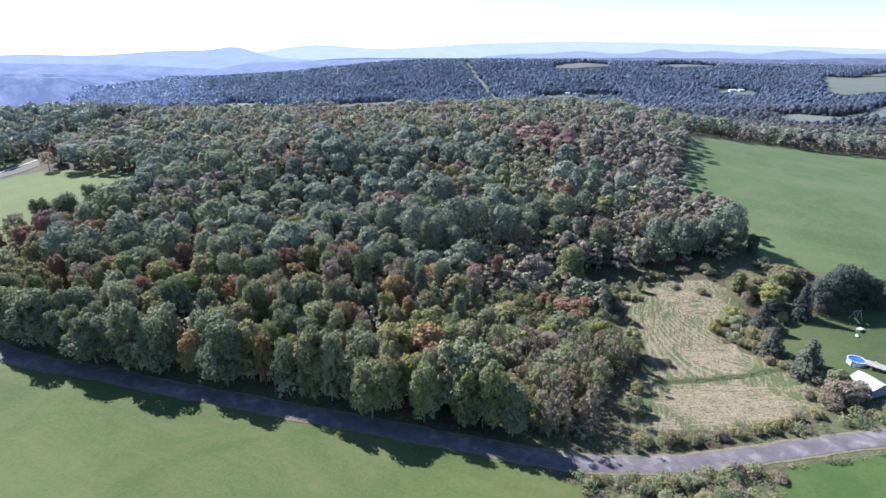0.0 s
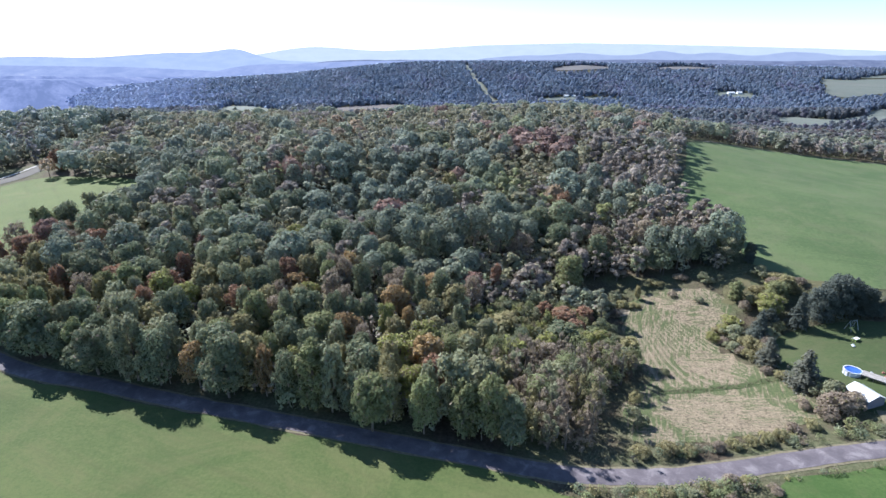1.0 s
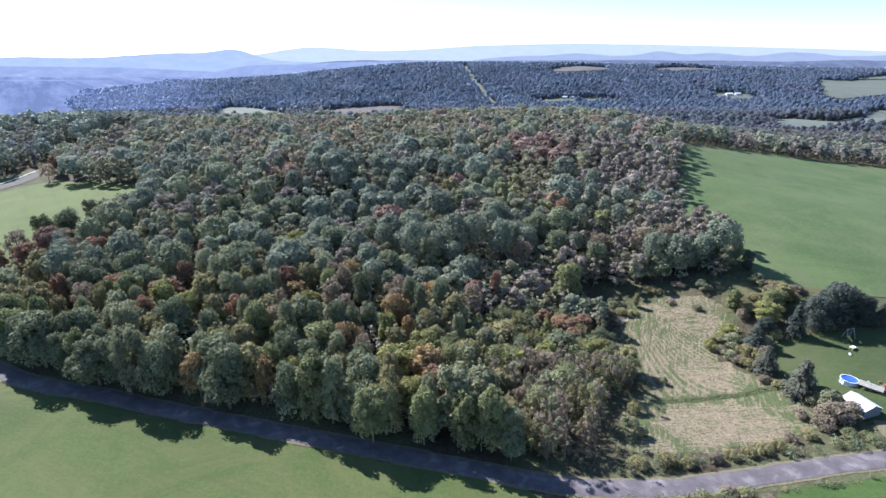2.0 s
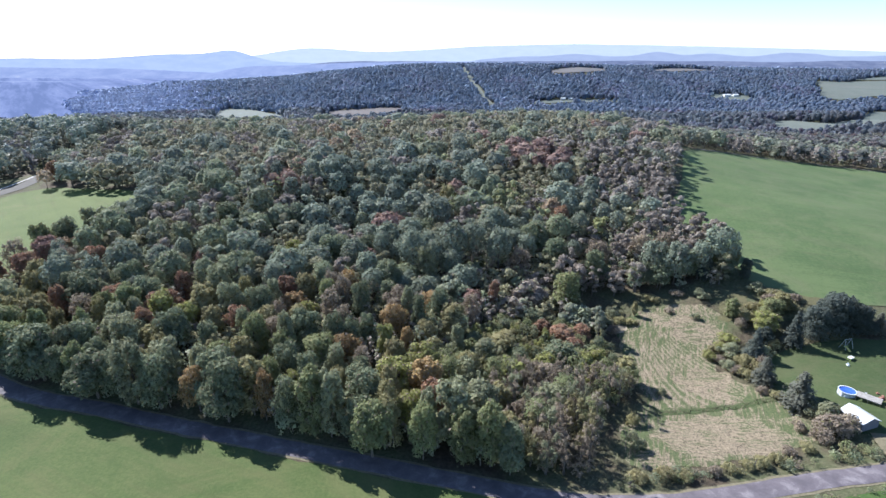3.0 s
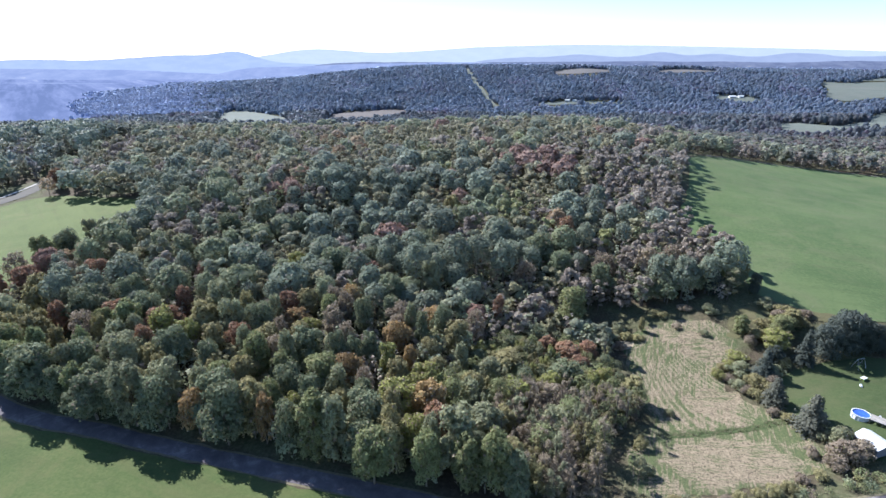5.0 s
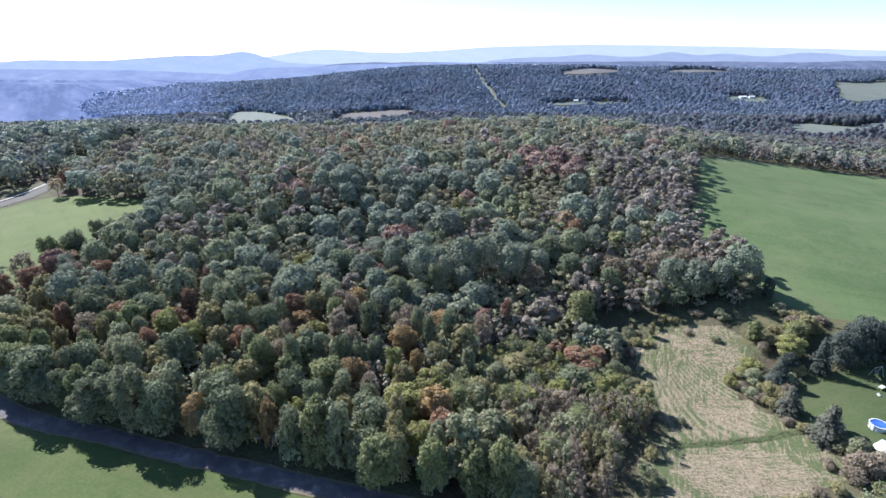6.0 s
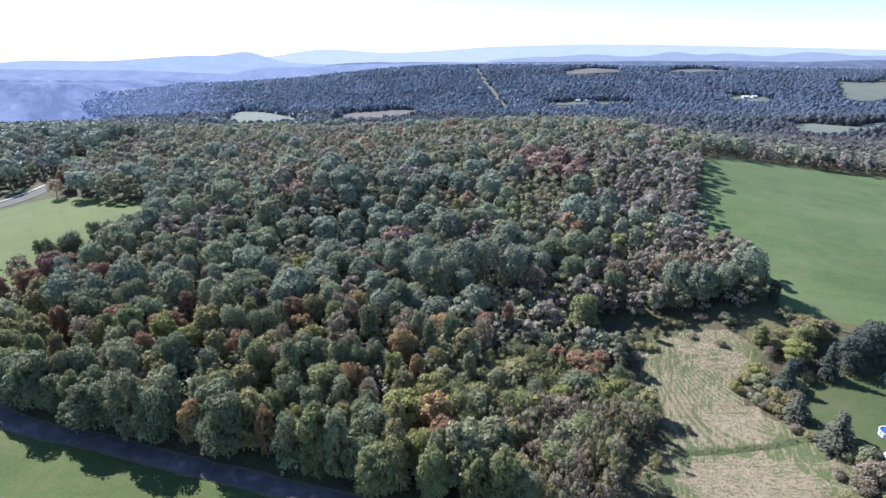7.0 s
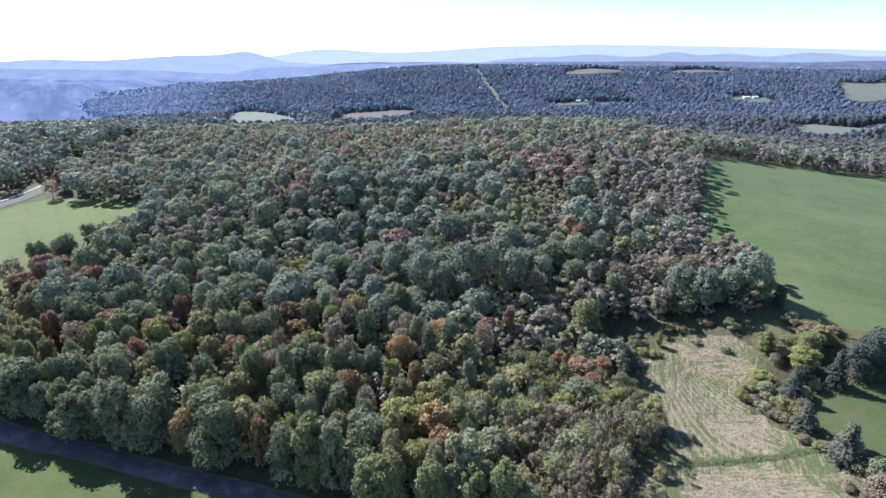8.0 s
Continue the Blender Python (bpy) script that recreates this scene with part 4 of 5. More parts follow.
def over_the_hill(x, y):
    front = (y < 140 - 0.12 * np.abs(x + 30)) & (x > -133)
    return wooded(x, y) & (x > -1.08 * y - 30) & (x < 0.80 * y + 25) & (y < np.where(x > 130, 450, 470)) & ~front


hx, hy, hrad = packed(-500, 400, 85, 470, over_the_hill, taken, r2)
hband = choose_bands(hx, hy, r2)
west_stand = (hx < np.interp(hy, [p[1] for p in LANE], [p[0] for p in LANE])) & (hy > 262)
hhigh = np.array([tall(int(k), a, b) for k, a, b in zip(hband, hx, hy)]) * (0.78 + 0.05 * hrad) * r2.uniform(0.90, 1.10, len(hx)) * np.where(west_stand, 1.3, 1.0) * np.interp(hy, [240, 320], [1.0, 0.84])
hhigh *= np.where(np.hypot((hx - 6) / 38, (hy - 150) / 13) < 1, 0.66, 1.0) * np.where((np.abs(hx - 5) < 55) & (np.abs(hy - 171) < 8), 1.18, 1.0)
close, near = hy < 250, hy < 192
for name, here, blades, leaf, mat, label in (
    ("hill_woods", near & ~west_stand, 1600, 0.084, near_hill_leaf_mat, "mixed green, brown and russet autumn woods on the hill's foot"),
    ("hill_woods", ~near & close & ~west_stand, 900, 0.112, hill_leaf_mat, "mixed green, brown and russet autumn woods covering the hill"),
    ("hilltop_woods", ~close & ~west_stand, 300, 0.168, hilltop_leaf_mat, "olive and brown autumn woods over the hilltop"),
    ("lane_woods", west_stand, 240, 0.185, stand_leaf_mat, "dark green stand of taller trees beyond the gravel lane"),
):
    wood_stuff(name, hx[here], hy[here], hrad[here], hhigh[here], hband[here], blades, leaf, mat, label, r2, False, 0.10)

# A dense stand of slim young trees beside the clearing.
r6 = np.random.default_rng(66)
yx, yy = scatter(-12, 48, 74, 146, 3.1, r6)
ok = wooded(yx, yy) & young_zone(yx, yy) & (np.array([off_road(a, b) for a, b in zip(yx, yy)]) > 4.2)
for a, b, c in taken:
    ok &= (yx - a) ** 2 + (yy - b) ** 2 > (0.6 * c) ** 2
yx, yy = yx[ok], yy[ok]
grey = (yx > 3) & (yy < 112)
yb = np.where(grey, r6.choice([4, 4, 3, 4, 2, 4, 1], len(yx)), r6.choice([3, 1, 2, 1, 2, 1, 0, 7], len(yx)))
wood_stuff("young_trees", yx, yy, r6.uniform(1.5, 2.9, len(yx)), r6.uniform(6.5, 12.5, len(yx)) * np.interp(yy, [104, 120], [1.0, 0.55]), yb, 1000, 0.066, young_leaf_mat, "dense stand of slim grey-green and brown young trees", r6, False, 0.08, 1.7)

# Low growth under and beside the near trees.
r5 = np.random.default_rng(55)
ux, uy = scatter(-150, 84, 74, 235, 4.3, r5)
ok = wooded(ux, uy) & (np.array([off_road(a, b) for a, b in zip(ux, uy)]) > 4.4) & (ux > -0.9 * uy)
ux, uy = ux[ok], uy[ok]
ub = r5.choice([1, 2, 2, 3, 4, 4], len(ux))
deep = ~young_zone(ux, uy)
wood_stuff("undergrowth", ux[deep], uy[deep], r5.uniform(1.9, 3.2, deep.sum()), r5.uniform(4.5, 9.0, deep.sum()), ub[deep], 130, 0.15, near_hill_leaf_mat, "tangled green and brown undergrowth between the trees", r5, False, 0.1)
deep = ~deep
wood_stuff("undergrowth", ux[deep], uy[deep], r5.uniform(1.4, 2.4, deep.sum()), r5.uniform(2.0, 4.0, deep.sum()), ub[deep], 220, 0.11, young_leaf_mat, "low green and brown undergrowth below the young trees", r5, False, 0.1)

# Rank shrubs on both sides of the open stretch of road.
r8 = np.random.default_rng(88)
bx, by = scatter(18, 84, 57, 92, 1.7, r8)
from_road = np.array([off_road(a, b) for a, b in zip(bx, by)])
north = by > road_y(bx)
ok = (from_road > 3.4) & np.where(north, (from_road < 5.8 + 1.5 * np.sin(bx * 0.35)) & (bx > 30), (from_road < np.where(bx < 52, 15, 4.6)) & (bx < 82)) & ~inside(bx, by, MEADOW) & (~inside(bx, by, LAWN_STRIP) | (from_road < 4.6)) & (soft_field(bx, by, 9, 8) > -0.35)
bx, by = bx[ok], by[ok]
wood_stuff("roadside_shrubs", bx, by, r8.uniform(0.7, 1.5, len(bx)) * np.where((bx > 52) & (by < road_y(bx)), 0.6, 1.0), r8.uniform(0.8, 2.1, len(bx)) * np.where((bx > 52) & (by < road_y(bx)), 0.45, 1.0), r8.choice([1, 2, 1, 3, 4, 0], len(bx)), 220, 0.10, young_leaf_mat, "olive and straw-coloured shrubs in rank grass by the road", r8, False, 0.05)

# Woods in the valley and on the ridge behind.
r3 = np.random.default_rng(33)


def dome_woods(name, x, y, radius, height, band, mat, label, r):
    """Far woods: each tree a lumpy crown that hangs to the ground, roughened by loose clumps of leaves, all in one mesh."""
    n, k = len(x), 5
    z = ground_z(x, y)
    ang = np.arange(k) * 2 * math.pi / k
    rings = [(0.02, 1.0, 0.0), (0.62, 0.74, 0.0), (1.0, 0.18, 0.5), (0.72, -0.9, 0.0)]
    rows = []
    for reach, up, turn in rings:
        wobble = radius[:, None] * (0.88 * reach * r.uniform(0.70, 1.25, (n, k)))
        a = ang[None] + turn + r.normal(0, 0.12, (n, k))
        top = (z + height)[:, None] - radius[:, None] * (1 - up) * 0.95 + radius[:, None] * r.uniform(-0.14, 0.14, (n, k))
        rows.append(np.stack([x[:, None] + np.cos(a) * wobble, y[:, None] + np.sin(a) * wobble, top], -1))
    verts = np.stack(rows, 1).reshape(-1, 3)
    faces = []
    for ring in range(3):
        for i in range(k):
            a, b, c, d = ring * k + i, ring * k + (i + 1) % k, (ring + 1) * k + (i + 1) % k, (ring + 1) * k + i
            faces += [(a, c, b), (a, d, c)] if ring else [(a, d, c)]
    faces = np.array(faces)
    all_faces = (np.arange(n)[:, None, None] * 4 * k + faces[None]).reshape(-1, 3)
    m = len(faces)
    tone = np.repeat((band + 0.5) / 8, m)
    vary = np.repeat(np.clip(r.uniform(0, 0.9, n) + 0.30 * soft_field(x, y, 170, 29), -0.2, 1.2), m)
    thing = new(name)
    tagged(thing, label, "woods", kind="stuff")
    tagged(part("crowns", fast_mesh("crowns", verts, all_faces, mat, {"tone": tone, "vary": vary}, True), None, thing), kind="stuff")
    blades = 6
    d = ball_points(n * blades, r).reshape(n, blades, 3)
    d[..., 2] = np.abs(d[..., 2])
    reach = (radius[:, None] * r.uniform(0.80, 1.10, (n, blades)))[..., None]
    c = np.stack([x, y, z + height - 0.95 * radius], -1)[:, None] + d * reach * np.array([1, 1, 1.0])
    size = (radius[:, None] * r.uniform(0.16, 0.46, (n, blades))).ravel()
    lv, lf = leaf_tris(c.reshape(-1, 3), d.reshape(-1, 3) + np.array([0, 0, 0.3]), size, r, 0.5)
    lt, ly = np.repeat((band + 0.5) / 8, blades), np.repeat(vary[::m], blades) + r.uniform(-0.4, 0.5, n * blades)
    tagged(part("leaf_clumps", fast_mesh("leaf_clumps", lv, lf, mat, {"tone": lt, "vary": ly}), None, thing), kind="stuff")
    return thing


def far_places(x0, x1, y0, y1, gap):
    """Places of far trees, clear of fields, the cut and the farmyard; and which of them lie in the hazy western vale."""
    fx, fy = scatter(x0, x1, y0, y1, gap, r3)
    ok = (fx > -1.08 * fy - 60) & (fx < 0.88 * fy + 60) & ~(wooded(fx, fy) & (fy < np.where(fx > 130, 448, 468))) & ~inside(fx, fy, PASTURE) & ~inside(fx, fy, WEST_FIELD)
    for line in FAR_FIELDS:
        ok &= ~inside(fx, fy, line) & ~inside(fx * 1.02, fy * 1.02, line) & ~inside(fx * 1.05, fy * 1.05, line)
    cx = np.interp(fy, [p[1] for p in CUT[::-1]], [p[0] for p in CUT[::-1]])
    ok &= ~((np.abs(fx - cx) < 9) & (fy > 1100) & (fy < 1780))
    ok &= ~(((fx - 560) / 52) ** 2 + ((fy - 1270) / 62) ** 2 < 1)
    vale = (fy > 900) & (fx < -0.78 * fy + 20 * np.sin(fy / 130) + r3.normal(0, 14, len(fx)))
    return fx[ok], fy[ok], vale[ok]


def far_kinds(fx, fy):
    mood = soft_field(fx, fy, 260, 17)
    return np.clip(np.round(r3.normal(1.5 + 1.3 * mood + np.where(fy < 720, 1.8, 0.5) * np.clip((fx - 60) / 200, 0, 1), 1.1, len(fx))), 0, 6).astype(int)


fx, fy, _ = far_places(-760, 620, 380, 660, 7.0)
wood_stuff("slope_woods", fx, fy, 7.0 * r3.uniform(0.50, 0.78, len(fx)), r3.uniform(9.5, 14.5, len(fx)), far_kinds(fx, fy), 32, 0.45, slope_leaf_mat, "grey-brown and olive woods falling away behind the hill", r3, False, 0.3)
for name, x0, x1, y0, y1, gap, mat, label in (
    ("valley_woods", -1150, 950, 660, 1000, 9.0, far_canopy_mat, "green and grey-brown woods in the valley, dulled by mixed-in haze"),
    ("ridge_woods", -1300, 1650, 1000, 1850, 8.4, ridge_canopy_mat, "green woods on the long ridge with blue haze mixed in"),
    ("distant_woods", -1500, 2000, 1850, 2250, 19.0, distant_canopy_mat, "woods beyond the ridge, coloured mostly as blue haze"),
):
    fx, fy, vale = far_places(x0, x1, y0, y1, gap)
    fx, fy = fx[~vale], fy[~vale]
    if name == "ridge_woods":  # its western end gets leaf colours with more haze mixed in
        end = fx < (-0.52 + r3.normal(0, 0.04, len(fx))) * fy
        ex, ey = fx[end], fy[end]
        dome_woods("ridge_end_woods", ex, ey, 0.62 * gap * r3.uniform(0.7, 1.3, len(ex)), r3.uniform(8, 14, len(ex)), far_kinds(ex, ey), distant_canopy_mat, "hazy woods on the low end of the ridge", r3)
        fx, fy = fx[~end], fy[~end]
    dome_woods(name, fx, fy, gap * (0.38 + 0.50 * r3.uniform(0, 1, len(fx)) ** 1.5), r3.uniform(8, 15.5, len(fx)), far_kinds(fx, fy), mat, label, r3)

# ---------------------------------------------------------------- hills on the horizon
def ridge(name, y, x0, x1, crest, foot, mat, label, seed, rough=4.0):
    """A far mountain ridge: a long solid hill with its own crest line, sunk into the plain."""
    n = 160
    rows = []
    lean = -0.071 * y
    for i in range(n + 1):
        x = x0 + (x1 - x0) * i / n
        ends = min(1.0, i / 25, (n - i) / 25)
        at = foot + (crest(x) - foot) * ends * (2 - ends)
        top = at + rough * noise.noise((x * 0.0023, seed, 0)) + 0.4 * rough * noise.noise((x * 0.009, seed, 4))
        x += lean
        rows += [(x, y - 190, foot), (x, y - 95, foot + (top - foot) * 0.62), (x, y, top), (x, y + 120, foot)]
    faces = [(i * 4 + j, (i + 1) * 4 + j, (i + 1) * 4 + j + 1, i * 4 + j + 1) for i in range(n) for j in range(3)]
    mesh = bpy.data.meshes.new(name)
    mesh.from_pydata(rows, [], faces)
    mesh.materials.append(mat)
    tagged(new(name, mesh), label, "hills", kind="structure")


def bumps(level, *hills):
    return lambda x: level + sum(h * math.exp(-(((x - c) / w) ** 2) / 2) for c, w, h in hills)


# These hills glow: their blue and violet are haze, not ground colour.
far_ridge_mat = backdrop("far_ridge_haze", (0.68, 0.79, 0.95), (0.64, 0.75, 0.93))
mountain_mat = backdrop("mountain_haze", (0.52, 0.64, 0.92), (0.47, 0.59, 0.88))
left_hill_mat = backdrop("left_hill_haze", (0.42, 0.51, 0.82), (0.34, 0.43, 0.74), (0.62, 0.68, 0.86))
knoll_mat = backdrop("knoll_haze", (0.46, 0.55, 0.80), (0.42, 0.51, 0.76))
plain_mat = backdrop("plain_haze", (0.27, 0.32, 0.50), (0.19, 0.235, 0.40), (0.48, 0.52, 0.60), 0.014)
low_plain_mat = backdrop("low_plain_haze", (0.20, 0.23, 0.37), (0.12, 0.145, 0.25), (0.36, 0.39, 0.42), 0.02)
ridge("far_ridge", 4620, -5200, 5200, bumps(50, (-1150, 330, 70), (600, 1000, 112), (2300, 900, 80), (3600, 700, 50)), -70, far_ridge_mat, "pale ridge on the horizon, glowing with blue haze", 1.0)
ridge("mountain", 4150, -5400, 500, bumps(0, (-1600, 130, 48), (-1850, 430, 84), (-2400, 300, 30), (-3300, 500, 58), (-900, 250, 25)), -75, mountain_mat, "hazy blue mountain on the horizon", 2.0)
ridge("knolls", 4250, -300, 6200, bumps(90, (1000, 110, 16), (1590, 95, 32), (1960, 130, 20), (2480, 120, 28), (2680, 90, 14), (3600, 500, 16)), -70, knoll_mat, "row of knolls on the horizon, glowing with blue haze", 3.0, 6)
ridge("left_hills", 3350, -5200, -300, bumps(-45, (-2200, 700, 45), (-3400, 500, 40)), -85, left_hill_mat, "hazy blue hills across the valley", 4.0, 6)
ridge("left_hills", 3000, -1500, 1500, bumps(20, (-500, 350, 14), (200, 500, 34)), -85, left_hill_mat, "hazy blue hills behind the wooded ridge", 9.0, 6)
ridge("valley_haze", 2750, -3600, -1100, bumps(-62, (-2000, 500, 12)), -95, left_hill_mat, "low glowing rise that stands for the hazy valley floor", 5.0, 5)
ridge("plain", 3450, -1500, 5600, bumps(52, (1500, 800, 10), (3000, 600, 12)), -70, plain_mat, "wooded plain far off, glowing with blue-violet haze", 6.0, 7)
ridge("low_plain", 2850, -400, 5200, bumps(14, (1200, 500, 10), (2600, 500, 16)), -70, low_plain_mat, "woods at the end of the valley, glowing with dim violet haze", 7.0, 8)

# Glowing sheets over the west valley floor, far below: blue haze painted as emission.
def valley_haze_glow():
    n = Nodes("valley_haze_glow")
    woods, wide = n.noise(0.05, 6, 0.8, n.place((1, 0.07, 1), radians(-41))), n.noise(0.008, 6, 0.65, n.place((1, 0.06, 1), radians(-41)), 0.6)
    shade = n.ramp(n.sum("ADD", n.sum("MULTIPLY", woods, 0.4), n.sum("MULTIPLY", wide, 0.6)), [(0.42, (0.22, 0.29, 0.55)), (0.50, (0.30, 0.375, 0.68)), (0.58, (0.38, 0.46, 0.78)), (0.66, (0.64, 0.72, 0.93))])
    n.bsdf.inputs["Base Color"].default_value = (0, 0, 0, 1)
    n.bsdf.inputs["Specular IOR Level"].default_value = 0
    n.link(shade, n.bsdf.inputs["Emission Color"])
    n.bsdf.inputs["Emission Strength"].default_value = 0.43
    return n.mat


def haze_sheet(y0, y1, inner, outer, rise):
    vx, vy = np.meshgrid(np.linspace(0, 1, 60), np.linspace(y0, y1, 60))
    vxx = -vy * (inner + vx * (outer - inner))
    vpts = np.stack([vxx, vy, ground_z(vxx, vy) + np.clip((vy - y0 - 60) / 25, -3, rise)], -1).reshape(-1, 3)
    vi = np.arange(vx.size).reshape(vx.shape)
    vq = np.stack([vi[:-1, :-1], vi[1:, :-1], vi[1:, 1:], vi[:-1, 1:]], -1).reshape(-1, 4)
    tagged(new("backdrop", fast_mesh("backdrop", vpts, vq, vale_glow_mat, smooth=True)), "glowing sheet of painted blue haze over the valley floor", "backdrop", kind="structure")


vale_glow_mat = valley_haze_glow()
haze_sheet(940, 3250, 0.73, 1.5, 5)
haze_sheet(2150, 3300, 0.1, 0.74, 6)

# ---------------------------------------------------------------- clearing, hedges and single trees
for key, x, y, radius, height in (
    (("conifer", 1), 74, 103, 4.3, 9.8), (("conifer", 1), 72, 114, 3.4, 7.5), (("conifer", 0), 74, 124, 3.4, 8.5), (("conifer", 0), 85, 127, 3.2, 10.5),
    (("pine", 1), 91.5, 129.5, 4.4, 9.8), (("pine", 1), 96.5, 131, 5.0, 11.6), (("pine", 0), 101.5, 131.5, 4.2, 9.8), (("pine", 1), 98, 134, 4.4, 10.8), (("pine", 0), 104.5, 131, 3.4, 8.0),
    (("conifer", 0), 102, 134, 3.4, 10.0), (("conifer", 0), 106, 132.5, 3.0, 7.6), (("conifer", 1), 109, 131.5, 3.0, 6.4), (("pine", 0), 78, 128, 2.4, 6.0),
    ((7, 1), 81, 133, 4.2, 7.0), ((1, 2), 75, 141, 3.4, 6.0), ((1, 0), 85, 139, 4.2, 6.2), ((2, 0), 89, 142, 3.8, 5.4), ((1, 2), 77, 107, 2.4, 6.0),
    # Mostly dark kinds here, picked to stand for this wood edge's shade.
    ((0, 0), 80, 161, 4.2, 9.5), ((1, 2), 77, 166, 4.0, 10.5), ((0, 2), 69, 163, 4.4, 10.0), ((2, 0), 84, 165, 3.2, 8.0), (("pine", 0), 74, 160, 2.8, 8.5), ((0, 0), 63, 165, 4.2, 10.5), ((0, 1), 55, 163, 4.2, 10.0), (("pine", 0), 86, 159, 2.2, 7.0),
    ((4, 0), 80, 178, 4.0, 9.0), ((2, 2), 81, 190, 3.5, 9.0), ((0, 1), 60, 161, 4.0, 9.0), ((2, 0), 50, 149, 1.3, 4.6),
):
    plant(key, x, y, radius, height, group="trees round the clearing")

r4 = np.random.default_rng(44)
for kind, x, y, radius, height in (
    (1, 75, 93, 4.6, 4.6), (1, 79, 94, 3.6, 3.8), (2, 78, 98, 3.6, 4.2), (1, 72, 91, 2.8, 3.0), (0, 68, 88, 2.0, 2.0), (1, 70, 95, 2.0, 2.2),
    (2, 70, 151, 2.9, 3.4), (1, 60, 148, 2.2, 1.3), (2, 66, 143, 1.7, 1.9), (2, 47, 111, 1.5, 2.2), (3, 64, 126, 2.4, 2.6), (1, 66, 124, 2.2, 2.0), (2, 69, 127, 3.6, 3.2), (0, 71, 121, 3.4, 3.6),
    (0, 69, 117, 2.6, 2.6), (3, 71, 132, 3.2, 2.4), (1, 76, 137, 2.6, 3.0), (0, 48, 145, 2.4, 1.8), (2, 44, 150, 3.6, 3.0), (2, 40, 146, 3.2, 2.8), (0, 45, 146, 2.6, 2.4), (0, 56, 155, 3.6, 2.4),
    (1, 64, 155, 2.8, 2.0), (0, 36, 97, 2.0, 3.2), (2, 34, 88, 2.4, 3.6), (0, 32, 78, 2.2, 2.2), (0, 37, 78.6, 2.4, 2.8), (0, 41, 79, 2.0, 2.0), (1, 47, 80.6, 1.8, 2.0), (0, 50, 81.6, 1.8, 1.9), (0, 54, 82.6, 1.7, 2.0),
    (0, 57, 83.4, 2.0, 2.3), (0, 60, 84.4, 1.9, 2.2), (1, 64, 87, 1.8, 1.8), (0, 90, 149, 3.4, 2.6), (1, 95, 147, 3.0, 2.0), (2, 86, 152, 3.2, 3.0), (1, 88, 146, 3.2, 3.0),
    (0, 21, 67, 1.6, 1.2), (2, 25, 66.5, 1.8, 1.6), (0, 29, 66, 2.0, 1.8), (0, 33, 67, 2.2, 2.0), (2, 37, 68, 2.0, 1.7), (0, 41, 69.5, 1.8, 1.6), (1, 45, 71.3, 1.9, 2.0), (0, 48, 71.5, 1.6, 1.6), (1, 52, 70, 1.8, 1.2),
    (2, 67, 121, 2.6, 2.8), (1, 68, 119, 2.2, 2.4), (0, 73, 118, 2.8, 3.2), (1, 75, 121, 2.6, 2.8), (2, 77, 124, 2.8, 3.4), (0, 80, 127, 2.6, 3.0), (1, 70, 110, 2.0, 1.8), (0, 72, 107, 2.0, 2.2),
    (2, 76, 99, 2.6, 3.0), (0, 66, 129, 2.0, 1.6), (3, 68, 130, 2.2, 1.8), (0, 79, 139, 2.6, 3.0), (0, 82, 143, 2.8, 2.8), (3, 86, 144, 2.6, 2.6), (0, 92, 143, 2.6, 2.6), (1, 42, 141, 2.4, 2.2), (1, 38, 143, 2.6, 2.4),
    (0, 26, 62, 2.2, 1.8), (2, 32, 63, 2.4, 2.0), (0, 38, 64, 2.2, 1.8), (1, 44, 66, 2.2, 1.4), (0, 46, 62, 2.2, 1.6),
):
    plant(("bush", kind), x, y, radius, height, r4, "bushes")


def tufts(name, x, y, size, blades, mat, label, r, flat=False):
    """Blades of straw or weeds in little sheaves."""
    n = len(x) * blades
    px, py = np.repeat(x, blades) + r.normal(0, size, n), np.repeat(y, blades) + r.normal(0, size, n)
    pz = ground_z(px, py) + 0.10
    a = r.uniform(0, 6.28, n) if not flat else r.normal(radians(62), 0.35, n)
    length = size * r.uniform(0.5, 1.5, n)
    up = length * (r.uniform(0.5, 1.2, n) if not flat else r.uniform(0.05, 0.25, n))
    w = size * 0.22
    base = np.stack([px, py, pz], -1)
    side = np.stack([-np.sin(a) * w, np.cos(a) * w, 0 * a], -1)
    tip = base + np.stack([np.cos(a) * length, np.sin(a) * length, up], -1)
    verts = np.stack([base - side, base + side, tip], 1).reshape(-1, 3)
    tagged(new(name, fast_mesh(name, verts, np.arange(3 * n).reshape(n, 3), mat)), label, "grass", kind="stuff")


cx_, cy_ = r4.uniform(30, 78, 60000), r4.uniform(80, 154, 60000)
fan = np.clip((cx_ - 46) / 18, -0.4, 1.0)
row_phase = np.sin((cx_ + 0.42 * fan * (cy_ - 135)) * 6.0 + 1.6 * soft_field(cx_, cy_, 26, 3))
low_rows = np.sin((cy_ - 0.13 * cx_) * 5.6 + 1.6 * soft_field(cx_, cy_, 18, 4))
low = cy_ < 101 + 0.15 * (cx_ - 43)
row_phase = np.where(low, low_rows, row_phase)
bright = inside(cx_, cy_, LOW_STRAW) | inside(cx_, cy_, MID_STRAW) | inside(cx_, cy_, HIGH_STRAW)
ok = inside(cx_, cy_, CLEARING) & (row_phase > np.where(bright, 0.25, 0.48)) & (~low | bright | (soft_field(cx_, cy_, 14, 9) > 0.2)) & (soft_field(cx_, cy_, 24, 9) > np.where(bright, -2.0, -0.25))
ok &= np.abs(cy_ - np.interp(cx_, [43, 53, 63, 71], [102, 103.8, 105.3, 107])) > 2.0
